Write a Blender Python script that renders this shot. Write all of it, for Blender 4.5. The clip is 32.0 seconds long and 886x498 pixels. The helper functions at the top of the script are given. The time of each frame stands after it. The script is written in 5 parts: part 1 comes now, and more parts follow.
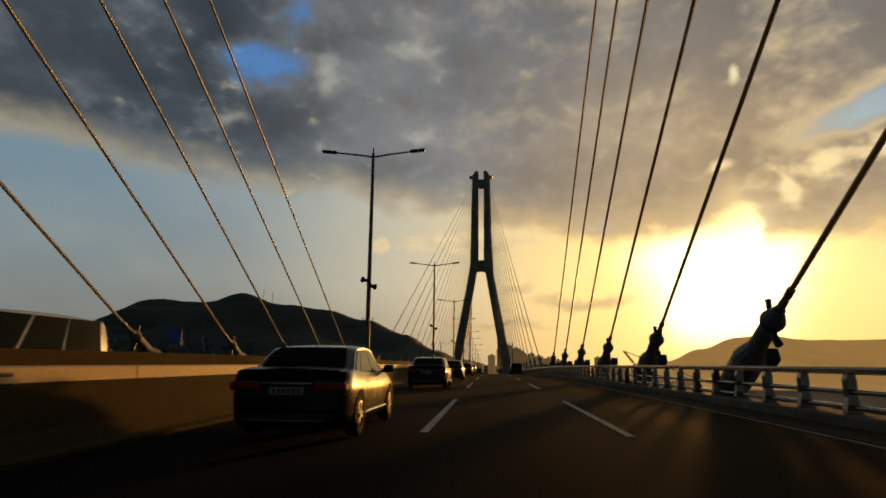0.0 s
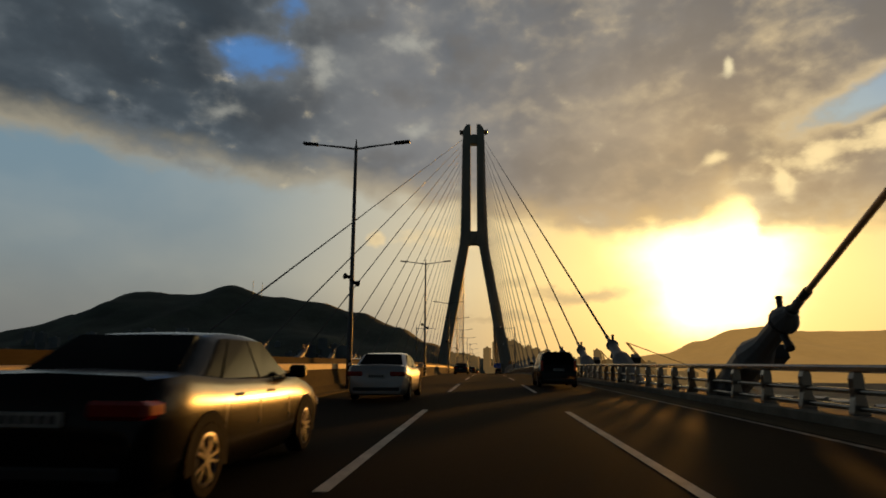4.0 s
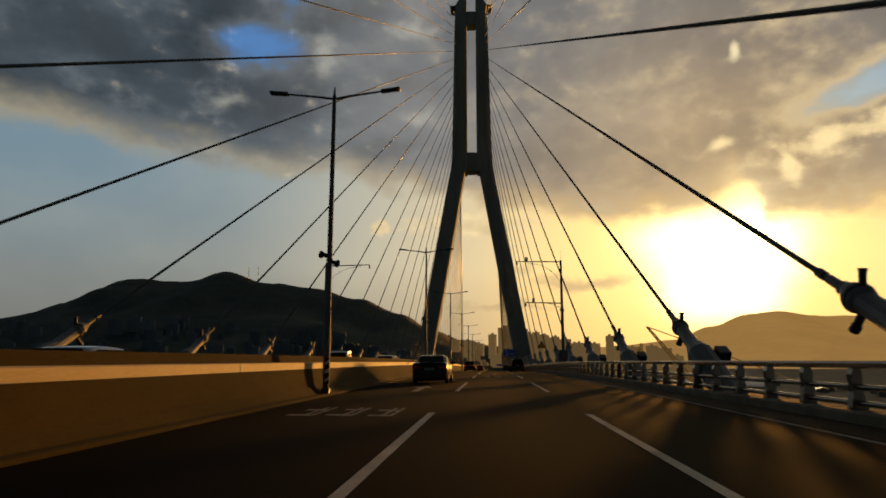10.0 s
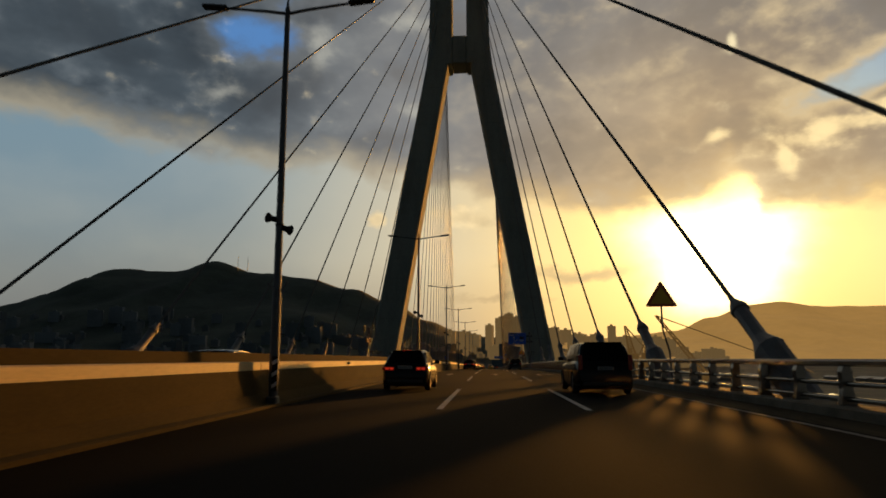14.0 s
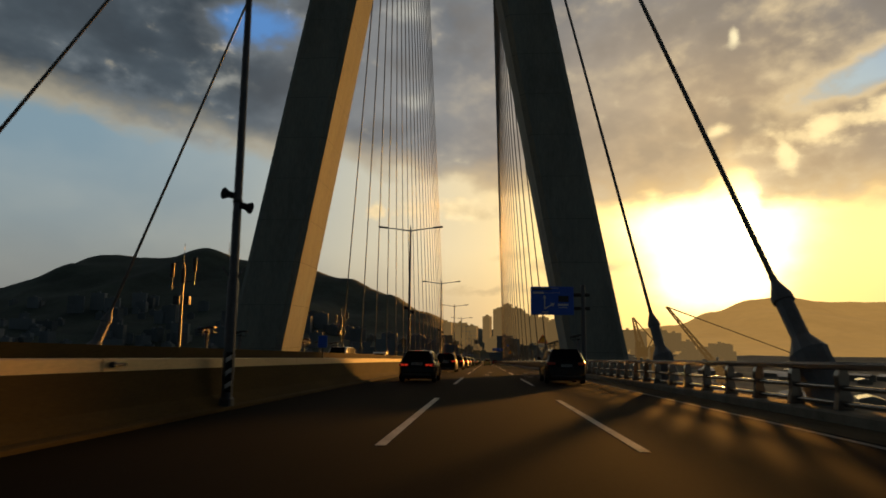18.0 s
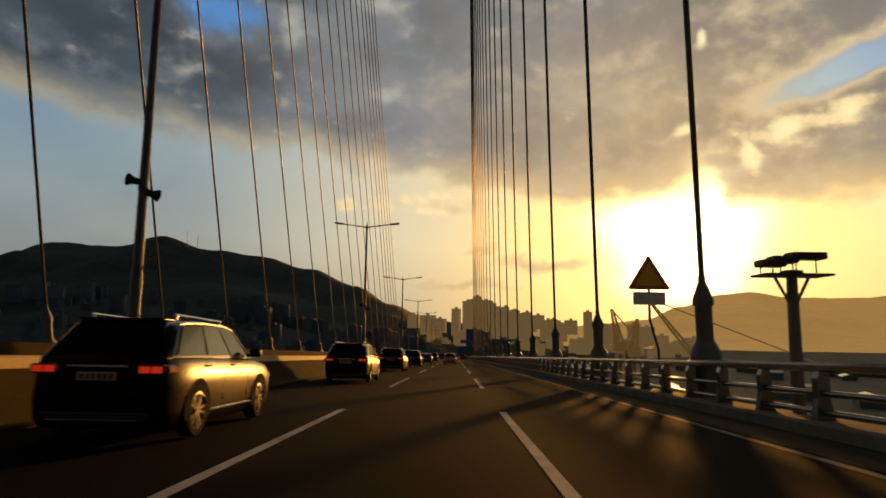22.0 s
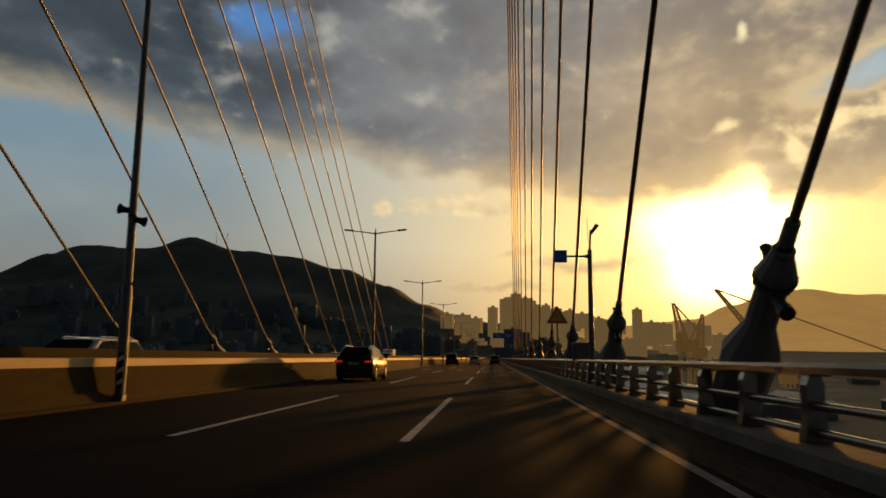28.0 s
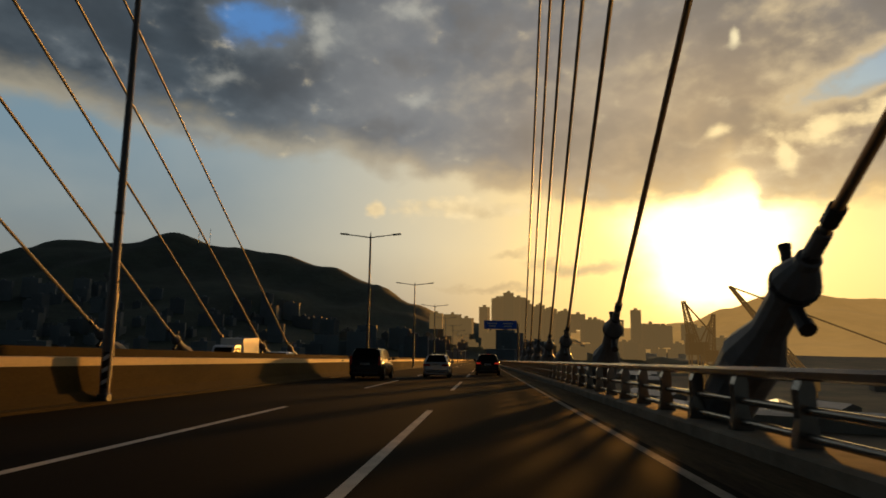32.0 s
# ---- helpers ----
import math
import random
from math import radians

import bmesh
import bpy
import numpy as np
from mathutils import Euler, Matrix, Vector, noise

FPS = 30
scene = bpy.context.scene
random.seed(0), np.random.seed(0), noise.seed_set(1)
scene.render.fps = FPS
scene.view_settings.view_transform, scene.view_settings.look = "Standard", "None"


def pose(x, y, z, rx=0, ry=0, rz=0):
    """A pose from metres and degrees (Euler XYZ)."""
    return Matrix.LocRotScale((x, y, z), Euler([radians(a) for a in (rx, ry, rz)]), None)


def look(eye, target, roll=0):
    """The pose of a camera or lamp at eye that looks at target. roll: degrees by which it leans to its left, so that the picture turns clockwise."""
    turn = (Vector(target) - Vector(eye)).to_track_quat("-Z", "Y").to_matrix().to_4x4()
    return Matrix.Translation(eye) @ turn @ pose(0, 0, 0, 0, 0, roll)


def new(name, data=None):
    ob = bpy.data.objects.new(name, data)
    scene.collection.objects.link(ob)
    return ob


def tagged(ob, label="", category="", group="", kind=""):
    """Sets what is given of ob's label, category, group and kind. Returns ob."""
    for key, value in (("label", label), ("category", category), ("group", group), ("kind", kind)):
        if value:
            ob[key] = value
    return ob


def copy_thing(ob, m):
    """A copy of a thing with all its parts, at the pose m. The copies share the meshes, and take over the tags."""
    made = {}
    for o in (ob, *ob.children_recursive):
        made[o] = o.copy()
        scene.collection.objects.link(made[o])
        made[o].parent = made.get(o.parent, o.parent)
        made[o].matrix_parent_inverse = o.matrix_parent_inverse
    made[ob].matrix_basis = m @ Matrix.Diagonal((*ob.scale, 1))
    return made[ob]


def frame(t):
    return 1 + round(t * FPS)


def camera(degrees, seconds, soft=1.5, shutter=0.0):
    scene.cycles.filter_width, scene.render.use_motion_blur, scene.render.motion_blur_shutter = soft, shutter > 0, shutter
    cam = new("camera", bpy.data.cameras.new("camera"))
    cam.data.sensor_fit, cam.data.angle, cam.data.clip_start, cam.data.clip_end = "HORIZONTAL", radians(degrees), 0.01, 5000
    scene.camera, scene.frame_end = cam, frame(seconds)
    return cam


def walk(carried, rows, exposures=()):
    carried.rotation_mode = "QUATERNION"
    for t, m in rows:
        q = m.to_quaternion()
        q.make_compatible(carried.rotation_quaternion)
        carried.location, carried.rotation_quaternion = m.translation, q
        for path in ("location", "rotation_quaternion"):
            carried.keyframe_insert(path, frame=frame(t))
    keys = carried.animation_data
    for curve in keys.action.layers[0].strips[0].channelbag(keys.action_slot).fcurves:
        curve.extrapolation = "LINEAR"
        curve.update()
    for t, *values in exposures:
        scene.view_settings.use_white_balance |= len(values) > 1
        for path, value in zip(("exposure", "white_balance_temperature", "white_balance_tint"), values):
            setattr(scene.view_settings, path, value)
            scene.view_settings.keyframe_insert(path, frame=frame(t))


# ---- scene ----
# The bridge axis runs along +y; x = 0 is the row of lamp posts in the median, z = 0 the crown of the carriageway.
CREST_Y, CREST_K, CREST_END = 84.83, 7.6e-5, 272.8


def deck(y):
    """Height of the road surface: a crest curve near mid-span that runs out into a straight fall at the pylon."""
    u = y - CREST_Y
    if u > CREST_END:
        return -CREST_K * CREST_END ** 2 - 2 * CREST_K * CREST_END * (u - CREST_END)
    return -CREST_K * u * u


# ---- camera ----
cam = camera(70.94, 32.0, 1.7, 0.15)
EYE = 1.19
PATH = [  # seconds, x, y, yaw, pitch, roll
    (0, 5.360, -0.10, 4.330, 10.976, -0.600),
    (1, 5.380, 15.85, 3.900, 10.945, -0.500),
    (2, 5.453, 31.24, 3.481, 10.737, -0.796),
    (3, 5.623, 48.01, 3.909, 10.472, -0.378),
    (6, 5.840, 98.64, 4.026, 10.129, -0.376),
    (7, 5.909, 115.36, 4.282, 9.771, -0.103),
    (8, 5.802, 132.40, 4.626, 9.848, -0.458),
    (9, 5.644, 149.57, 4.655, 9.409, -0.162),
    (10, 5.573, 166.45, 4.445, 9.278, -0.020),
    (11, 5.440, 184.35, 4.458, 9.049, -0.436),
    (12, 5.393, 201.74, 4.523, 8.669, -0.188),
    (13, 5.260, 218.68, 4.292, 8.741, -0.647),
    (14, 5.382, 235.91, 4.169, 8.545, 0.074),
    (17, 5.593, 285.87, 4.028, 8.060, -0.487),
    (17.5, 5.619, 294.20, 3.996, 7.911, -0.434),
    (18, 5.628, 302.38, 3.954, 7.843, -0.576),
    (19, 5.748, 317.96, 3.996, 7.819, -0.161),
    (20, 5.800, 334.50, 4.020, 7.740, -0.500),
    (21, 6.076, 350.71, 2.998, 7.402, -0.406),
    (22, 6.658, 366.98, 1.162, 7.349, -0.820),
    (22.6, 7.197, 376.59, 1.131, 7.330, -0.514),
    (23, 7.568, 383.31, 1.286, 7.336, -0.017),
    (24, 8.307, 399.42, 2.174, 7.396, 0.002),
    (25, 8.713, 415.19, 3.043, 7.456, -0.570),
    (28, 8.998, 461.76, 4.623, 7.524, -0.434),
    (29, 8.954, 477.18, 4.488, 7.437, -0.766),
    (30, 8.820, 492.96, 4.284, 7.601, -0.574),
    (31, 8.884, 509.12, 4.058, 7.402, -0.451),
    (32, 8.993, 525.84, 3.839, 7.692, -0.915),
]
walk(cam, [(t, pose(x, y, deck(y) + EYE, 90 + pitch, roll, yaw)) for t, x, y, yaw, pitch, roll in PATH],
     [(0, 0.15), (12, 0.2), (14, 0.25), (17, 0.4), (18, 0.4), (19, 0.5), (20, 0.75), (21, 0.95), (22, 0.35), (23, 0.25), (32, 0.25)])

# ---- sky, sun ----
SUN_AZ, SUN_EL = 0.345, 0.043


class Nodes:
    """Short notation for shader arithmetic."""

    def __init__(self, tree):
        self.tree = tree

    def add(self, kind, *sockets, **settings):
        n = self.tree.nodes.new(kind)
        for k, v in settings.items():
            setattr(n, k, v)
        for i, s in enumerate(sockets):
            self.put(n.inputs[i], s)
        return n

    def put(self, socket, value):
        if value is None:
            return
        if isinstance(value, bpy.types.NodeSocket):
            self.tree.links.new(value, socket)
        elif isinstance(value, tuple) and socket.type == "RGBA" and len(value) == 3:
            socket.default_value = (*value, 1)
        else:
            socket.default_value = value

    def m(self, op, a, b=None, c=None, clamp=False):
        n = self.tree.nodes.new("ShaderNodeMath")
        n.operation, n.use_clamp = op, clamp
        for s, v in zip(n.inputs, (a, b, c)):
            self.put(s, v)
        return n.outputs[0]

    def step(self, lo, hi, v):
        n = self.add("ShaderNodeMapRange", interpolation_type="SMOOTHSTEP")
        self.put(n.inputs[0], v)
        self.put(n.inputs[1], lo)
        self.put(n.inputs[2], hi)
        return n.outputs[0]

    def mix(self, f, a, b, kind="MIX"):
        n = self.add("ShaderNodeMix", data_type="RGBA", blend_type=kind)
        self.put(n.inputs[0], f)
        self.put(n.inputs[6], a)
        self.put(n.inputs[7], b)
        return n.outputs[2]

    def noise(self, vec, scale, detail=6.0, rough=0.55, distort=0.0):
        n = self.add("ShaderNodeTexNoise")
        self.put(n.inputs["Vector"], vec)
        for k, v in (("Scale", scale), ("Detail", detail), ("Roughness", rough), ("Distortion", distort)):
            n.inputs[k].default_value = v
        return n.outputs[0]

    def blob(self, a, e, ca, ce, ra, re):
        """A soft round patch of the sky: 1 in its middle, 0 outside."""
        u = self.m("DIVIDE", self.m("SUBTRACT", a, ca), ra)
        v = self.m("DIVIDE", self.m("SUBTRACT", e, ce), re)
        return self.m("EXPONENT", self.m("MULTIPLY", self.m("ADD", self.m("MULTIPLY", u, u), self.m("MULTIPLY", v, v)), -1.0))


def build_sky():
    world = bpy.data.worlds.new("evening_sky")
    scene.world = world
    world.use_nodes = True
    t = world.node_tree
    t.nodes.clear()
    N = Nodes(t)
    m, mix, step, blob = N.m, N.mix, N.step, N.blob

    def half(u, v):
        return m("MULTIPLY", m("ADD", u, v), 0.5)

    def curve(x, lo, hi, knots):
        """A smooth line through a few (x, value) knots."""
        ramp = N.add("ShaderNodeValToRGB", m("DIVIDE", m("SUBTRACT", x, lo), hi - lo))
        ramp.color_ramp.interpolation = "EASE"
        el = ramp.color_ramp.elements
        while len(el) < len(knots):
            el.new(0.5)
        for k, (p, v) in zip(el, knots):
            k.position, k.color = (p - lo) / (hi - lo), (v, v, v, 1)
        return N.add("ShaderNodeSeparateColor", ramp.outputs[0]).outputs[0]

    co = N.add("ShaderNodeTexCoord").outputs["Generated"]
    sep = N.add("ShaderNodeSeparateXYZ", co)
    x, y, z = sep.outputs
    a = m("ARCTAN2", x, y)
    e = m("ARCSINE", z)
    # cloud coordinates: a little stretched along the horizon
    comb = N.add("ShaderNodeCombineXYZ", a, m("MULTIPLY", e, 1.5), 0.37).outputs[0]
    wn = N.add("ShaderNodeTexNoise")
    N.put(wn.inputs["Vector"], comb)
    wn.inputs["Scale"].default_value, wn.inputs["Detail"].default_value, wn.inputs["Roughness"].default_value = 10.0, 5.0, 0.58
    ws = N.add("ShaderNodeSeparateColor", wn.outputs["Color"])
    aw = m("ADD", a, m("MULTIPLY", m("SUBTRACT", ws.outputs[0], 0.5), 0.10))   # ragged outlines
    ew = m("ADD", e, m("MULTIPLY", m("SUBTRACT", ws.outputs[1], 0.5), 0.075))
    big = N.noise(comb, 3.0, 3, 0.5, 0.1)
    fine = N.noise(comb, 13.0, 5, 0.52, 0.15)
    puff = N.noise(comb, 7.5, 4, 0.5, 0.1)
    curl = N.noise(comb, 26.0, 4, 0.5, 0.1)
    # distance to the sun
    da, de = m("SUBTRACT", half(a, aw), 0.345), m("SUBTRACT", half(e, ew), 0.122)
    dist = m("SQRT", m("ADD", m("MULTIPLY", da, da), m("MULTIPLY", de, de)))
    warm = m("EXPONENT", m("MULTIPLY", dist, -3.5))          # broad warm light round the sun
    halo = m("EXPONENT", m("MULTIPLY", m("POWER", m("DIVIDE", dist, 0.21), 2.0), -1.0))
    wide = m("ADD", m("POWER", m("DIVIDE", m("ABSOLUTE", da), m("ADD", 0.090, m("MULTIPLY", de, 0.30))), 3.0), m("POWER", m("DIVIDE", m("ABSOLUTE", de), 0.076), 4.0))
    core = m("EXPONENT", m("MULTIPLY", wide, -1.0))
    # clear air
    sky = N.add("ShaderNodeTexSky", sky_type="NISHITA", sun_disc=False)
    sky.sun_elevation, sky.sun_rotation = radians(4), SUN_AZ
    sky.air_density, sky.dust_density = 1.0, 2.0
    nish = mix(1.0, sky.outputs[0], (0.006, 0.006, 0.006), "MULTIPLY")
    low = step(0.0, 0.30, e)
    right = step(-0.35, 0.25, a)
    air = mix(low, (0.20, 0.205, 0.185), (0.150, 0.225, 0.275))
    wisp = step(0.40, 0.75, m("ADD", m("MULTIPLY", big, 0.6), m("MULTIPLY", puff, 0.4)))
    air = mix(m("MULTIPLY", wisp, 0.40), air, mix(low, (0.34, 0.31, 0.23), (0.29, 0.33, 0.33)))
    air = mix(m("MULTIPLY", step(-0.50, -0.05, a), 0.68), air, (0.52, 0.51, 0.42))
    air = mix(step(0.0, 1.0, m("MULTIPLY", warm, 1.7, clamp=True)), air, (0.98, 0.66, 0.22))
    horizon = m("MULTIPLY", m("SUBTRACT", 1.0, step(0.02, 0.15, e)), right)
    air = mix(m("MULTIPLY", horizon, 0.55), air, (0.70, 0.40, 0.12))
    haze = m("MULTIPLY", m("SUBTRACT", 1.0, step(0.02, 0.15, m("ADD", e, m("MULTIPLY", m("SUBTRACT", puff, 0.5), 0.06)))), m("SUBTRACT", 1.0, right))
    air = mix(m("MULTIPLY", haze, 0.62), air, (0.135, 0.145, 0.15))
    air = mix(1.0, air, nish, "ADD")
    # the great cloud deck, its lower edge falling from left to right and lifting over the sun
    edge = curve(a, -0.9, 0.9, [(-0.80, 0.30), (-0.65, 0.302), (-0.55, 0.284), (-0.46, 0.286), (-0.38, 0.268), (-0.26, 0.280), (-0.16, 0.254), (-0.05, 0.246),
                                (0.05, 0.226), (0.13, 0.206), (0.20, 0.196), (0.28, 0.199), (0.34, 0.214), (0.372, 0.232), (0.405, 0.178), (0.46, 0.180), (0.54, 0.188), (0.80, 0.19)])
    wob = m("ADD", m("MULTIPLY", m("SUBTRACT", big, 0.5), 0.022), m("MULTIPLY", m("SUBTRACT", fine, 0.5), 0.050))
    wob = m("ADD", wob, m("MULTIPLY", m("SUBTRACT", curl, 0.5), 0.020))
    depth = m("ADD", m("SUBTRACT", e, edge), wob)
    cover = step(-0.014, 0.020, depth)
    shade = step(0.36, 0.72, m("ADD", m("MULTIPLY", big, 0.62), m("ADD", m("MULTIPLY", fine, 0.24), m("MULTIPLY", puff, 0.22))))
    tint = step(-0.50, 0.18, a)
    cold = mix(shade, (0.031, 0.042, 0.053), (0.070, 0.088, 0.103))
    mid = mix(shade, (0.118, 0.126, 0.136), (0.198, 0.200, 0.200))
    lit = mix(shade, (0.385, 0.270, 0.150), (0.50, 0.360, 0.205))
    cloud = mix(m("MULTIPLY", tint, 2.0, clamp=True), cold, mid)
    cloud = mix(step(0.20, 0.70, m("ADD", warm, m("MULTIPLY", tint, 0.10))), cloud, lit)
    # bright fringe along the lower edge
    rim = m("SUBTRACT", 1.0, step(0.004, 0.060, m("ADD", depth, m("MULTIPLY", m("SUBTRACT", puff, 0.5), 0.05))))
    cloud = mix(m("MULTIPLY", rim, m("ADD", 0.58, m("MULTIPLY", right, 0.12))), cloud, mix(right, (0.46, 0.405, 0.29), (0.70, 0.47, 0.20)))
    # thinner, paler places and dark bellies in the deck
    thin = step(0.50, 0.74, m("ADD", m("MULTIPLY", puff, 0.7), m("MULTIPLY", curl, 0.32)))
    cloud = mix(m("MULTIPLY", thin, 0.42), cloud, mix(tint, (0.135, 0.165, 0.19), mix(right, (0.30, 0.29, 0.26), (0.45, 0.36, 0.24))))
    belly = m("MULTIPLY", step(0.50, 0.34, puff), m("SUBTRACT", 1.0, rim))
    cloud = mix(m("MULTIPLY", belly, 0.34), cloud, mix(tint, (0.036, 0.043, 0.050), (0.20, 0.165, 0.125)))
    # ragged blue holes in the deck, with pale broken edges
    ah, eh = half(a, aw), half(e, ew)
    hole = blob(ah, eh, -0.385, 0.458, 0.085, 0.036)
    hole = m("MAXIMUM", hole, m("MULTIPLY", blob(ah, eh, -0.33, 0.54, 0.05, 0.05), 0.7))
    hole = m("MAXIMUM", hole, m("MULTIPLY", blob(ah, eh, 0.20, 0.575, 0.08, 0.022), 0.8))
    hole = m("MAXIMUM", hole, m("MULTIPLY", blob(ah, eh, 0.60, m("ADD", 0.335, m("MULTIPLY", m("SUBTRACT", a, 0.5), 0.25)), 0.13, 0.026), 1.25))
    hole = m("ADD", hole, m("ADD", m("MULTIPLY", m("SUBTRACT", puff, 0.5), 1.0), m("MULTIPLY", m("SUBTRACT", curl, 0.5), 0.8)))
    gap = step(0.34, 1.0, hole)
    blue = mix(step(0.08, 0.42, warm), (0.080, 0.195, 0.42), (0.40, 0.45, 0.43))
    bright = m("MULTIPLY", step(-0.10, 0.60, hole), m("SUBTRACT", 1.0, gap))
    bright = m("MULTIPLY", bright, m("MAXIMUM", step(0.1, 0.35, a), 0.45))
    cloud = mix(m("MULTIPLY", bright, 0.62), cloud, mix(right, (0.225, 0.24, 0.245), (0.80, 0.60, 0.31)))
    cloud = mix(gap, cloud, blue)
    # pale lit flank beside the hole
    flank = m("MAXIMUM", m("MULTIPLY", blob(aw, ew, -0.285, 0.455, 0.028, 0.040), 0.8), m("MULTIPLY", blob(aw, ew, -0.43, 0.376, 0.04, 0.018), 0.7))
    flank = m("MAXIMUM", flank, m("MULTIPLY", blob(aw, ew, -0.14, 0.50, 0.040, 0.020), 0.8))
    flank = m("MAXIMUM", flank, m("MULTIPLY", blob(aw, ew, -0.12, 0.375, 0.030, 0.016), 0.7))
    flank = step(0.05, 1.25, m("ADD", flank, m("MULTIPLY", m("SUBTRACT", curl, 0.5), 1.0)))
    cloud = mix(m("MULTIPLY", flank, 0.75), cloud, (0.43, 0.42, 0.36))
    # sunlit heads of the heap on the sun's side, under the blue gap
    heads = blob(aw, ew, 0.52, m("ADD", 0.285, m("MULTIPLY", m("SUBTRACT", a, 0.5), 0.15)), 0.12, 0.017)
    heads = m("MAXIMUM", heads, blob(aw, ew, 0.437, 0.262, 0.018, 0.038))
    heads = m("MAXIMUM", heads, m("MULTIPLY", blob(half(a, ah), half(e, eh), m("ADD", 0.360, m("MULTIPLY", m("SUBTRACT", e, 0.3), 0.8)), 0.300, 0.022, 0.011), 1.2))
    heads = step(0.15, 1.15, m("ADD", heads, m("MULTIPLY", m("SUBTRACT", curl, 0.5), 1.3)))
    cloud = mix(m("MULTIPLY", heads, 0.85), cloud, (1.0, 0.76, 0.38))
    # small bright rent
    rent = blob(half(a, ah), half(e, eh), 0.390, 0.428, 0.008, 0.018)
    rent = step(0.15, 1.1, m("ADD", rent, m("MULTIPLY", m("SUBTRACT", curl, 0.5), 1.1)))
    cloud = mix(m("MULTIPLY", rent, 0.8), cloud, (0.95, 0.80, 0.48))
    # the opening over the sun
    tower = blob(ah, eh, 0.382, 0.205, 0.027, 0.044)
    cover = m("MULTIPLY", cover, m("SUBTRACT", 1.0, step(0.30, 0.75, tower)))
    col = mix(cover, air, cloud)
    # low lit heaps under the deck and grey bars over the horizon
    reg = m("MAXIMUM", blob(aw, ew, -0.03, 0.200, 0.13, 0.026), m("MULTIPLY", blob(ah, eh, -0.178, 0.192, 0.024, 0.017), 1.05))
    puffs = step(0.30, 0.66, m("ADD", m("MULTIPLY", reg, 0.72), m("ADD", m("MULTIPLY", m("SUBTRACT", puff, 0.5), 0.9), m("MULTIPLY", m("SUBTRACT", curl, 0.5), 0.6))))
    puffs = m("MULTIPLY", puffs, m("SUBTRACT", 1.0, m("MULTIPLY", cover, 0.7)))
    col = mix(m("MULTIPLY", puffs, 0.85), col, mix(step(0.3, 0.75, m("ADD", m("MULTIPLY", fine, 0.6), m("MULTIPLY", curl, 0.4))), (0.58, 0.44, 0.24), (0.92, 0.72, 0.40)))
    bar = m("MAXIMUM", blob(aw, ew, 0.15, 0.108, 0.10, 0.016), m("MULTIPLY", blob(aw, ew, 0.045, 0.128, 0.05, 0.014), 0.8))
    bar = m("MAXIMUM", bar, m("MULTIPLY", blob(aw, ew, 0.02, 0.075, 0.12, 0.008), 0.7))
    bars = step(0.30, 1.05, m("ADD", bar, m("MULTIPLY", m("SUBTRACT", fine, 0.5), 0.7)))
    col = mix(m("MULTIPLY", bars, 0.75), col, (0.43, 0.30, 0.155))
    # light of the veiled sun
    veil = m("SUBTRACT", 1.0, m("MULTIPLY", cover, 0.88))
    glow = m("MULTIPLY", m("ADD", m("MULTIPLY", halo, 0.26), m("MULTIPLY", core, 2.6)), veil)
    glow = m("ADD", glow, m("MULTIPLY", tower, 0.45))
    g1 = N.add("ShaderNodeVectorMath", (1.0, 0.80, 0.42), operation="SCALE")
    N.put(g1.inputs["Scale"], glow)
    col = mix(1.0, col, g1.outputs[0], "ADD")
    # unseen cloud behind and above, evenly dark to cut fill; below horizon, far water
    ahead = step(0.30, 0.72, y)
    col = mix(ahead, mix(step(0.0, 0.5, e), (0.050, 0.068, 0.076), (0.014, 0.018, 0.021)), col)
    under = step(-0.015, 0.0, z)
    col = mix(under, (0.10, 0.085, 0.06), col)
    bg = N.add("ShaderNodeBackground", col, 1.0)
    N.add("ShaderNodeOutputWorld", bg.outputs[0])


build_sky()

sun = new("sun", bpy.data.lights.new("sun", "SUN"))
sun.data.energy, sun.data.angle, sun.data.color = 3.3, radians(2.5), (1.0, 0.42, 0.07)
to_sun = Vector((math.sin(SUN_AZ) * math.cos(SUN_EL), math.cos(SUN_AZ) * math.cos(SUN_EL), math.sin(SUN_EL)))
sun.matrix_world = look((0, 0, 300), Vector((0, 0, 300)) - to_sun)


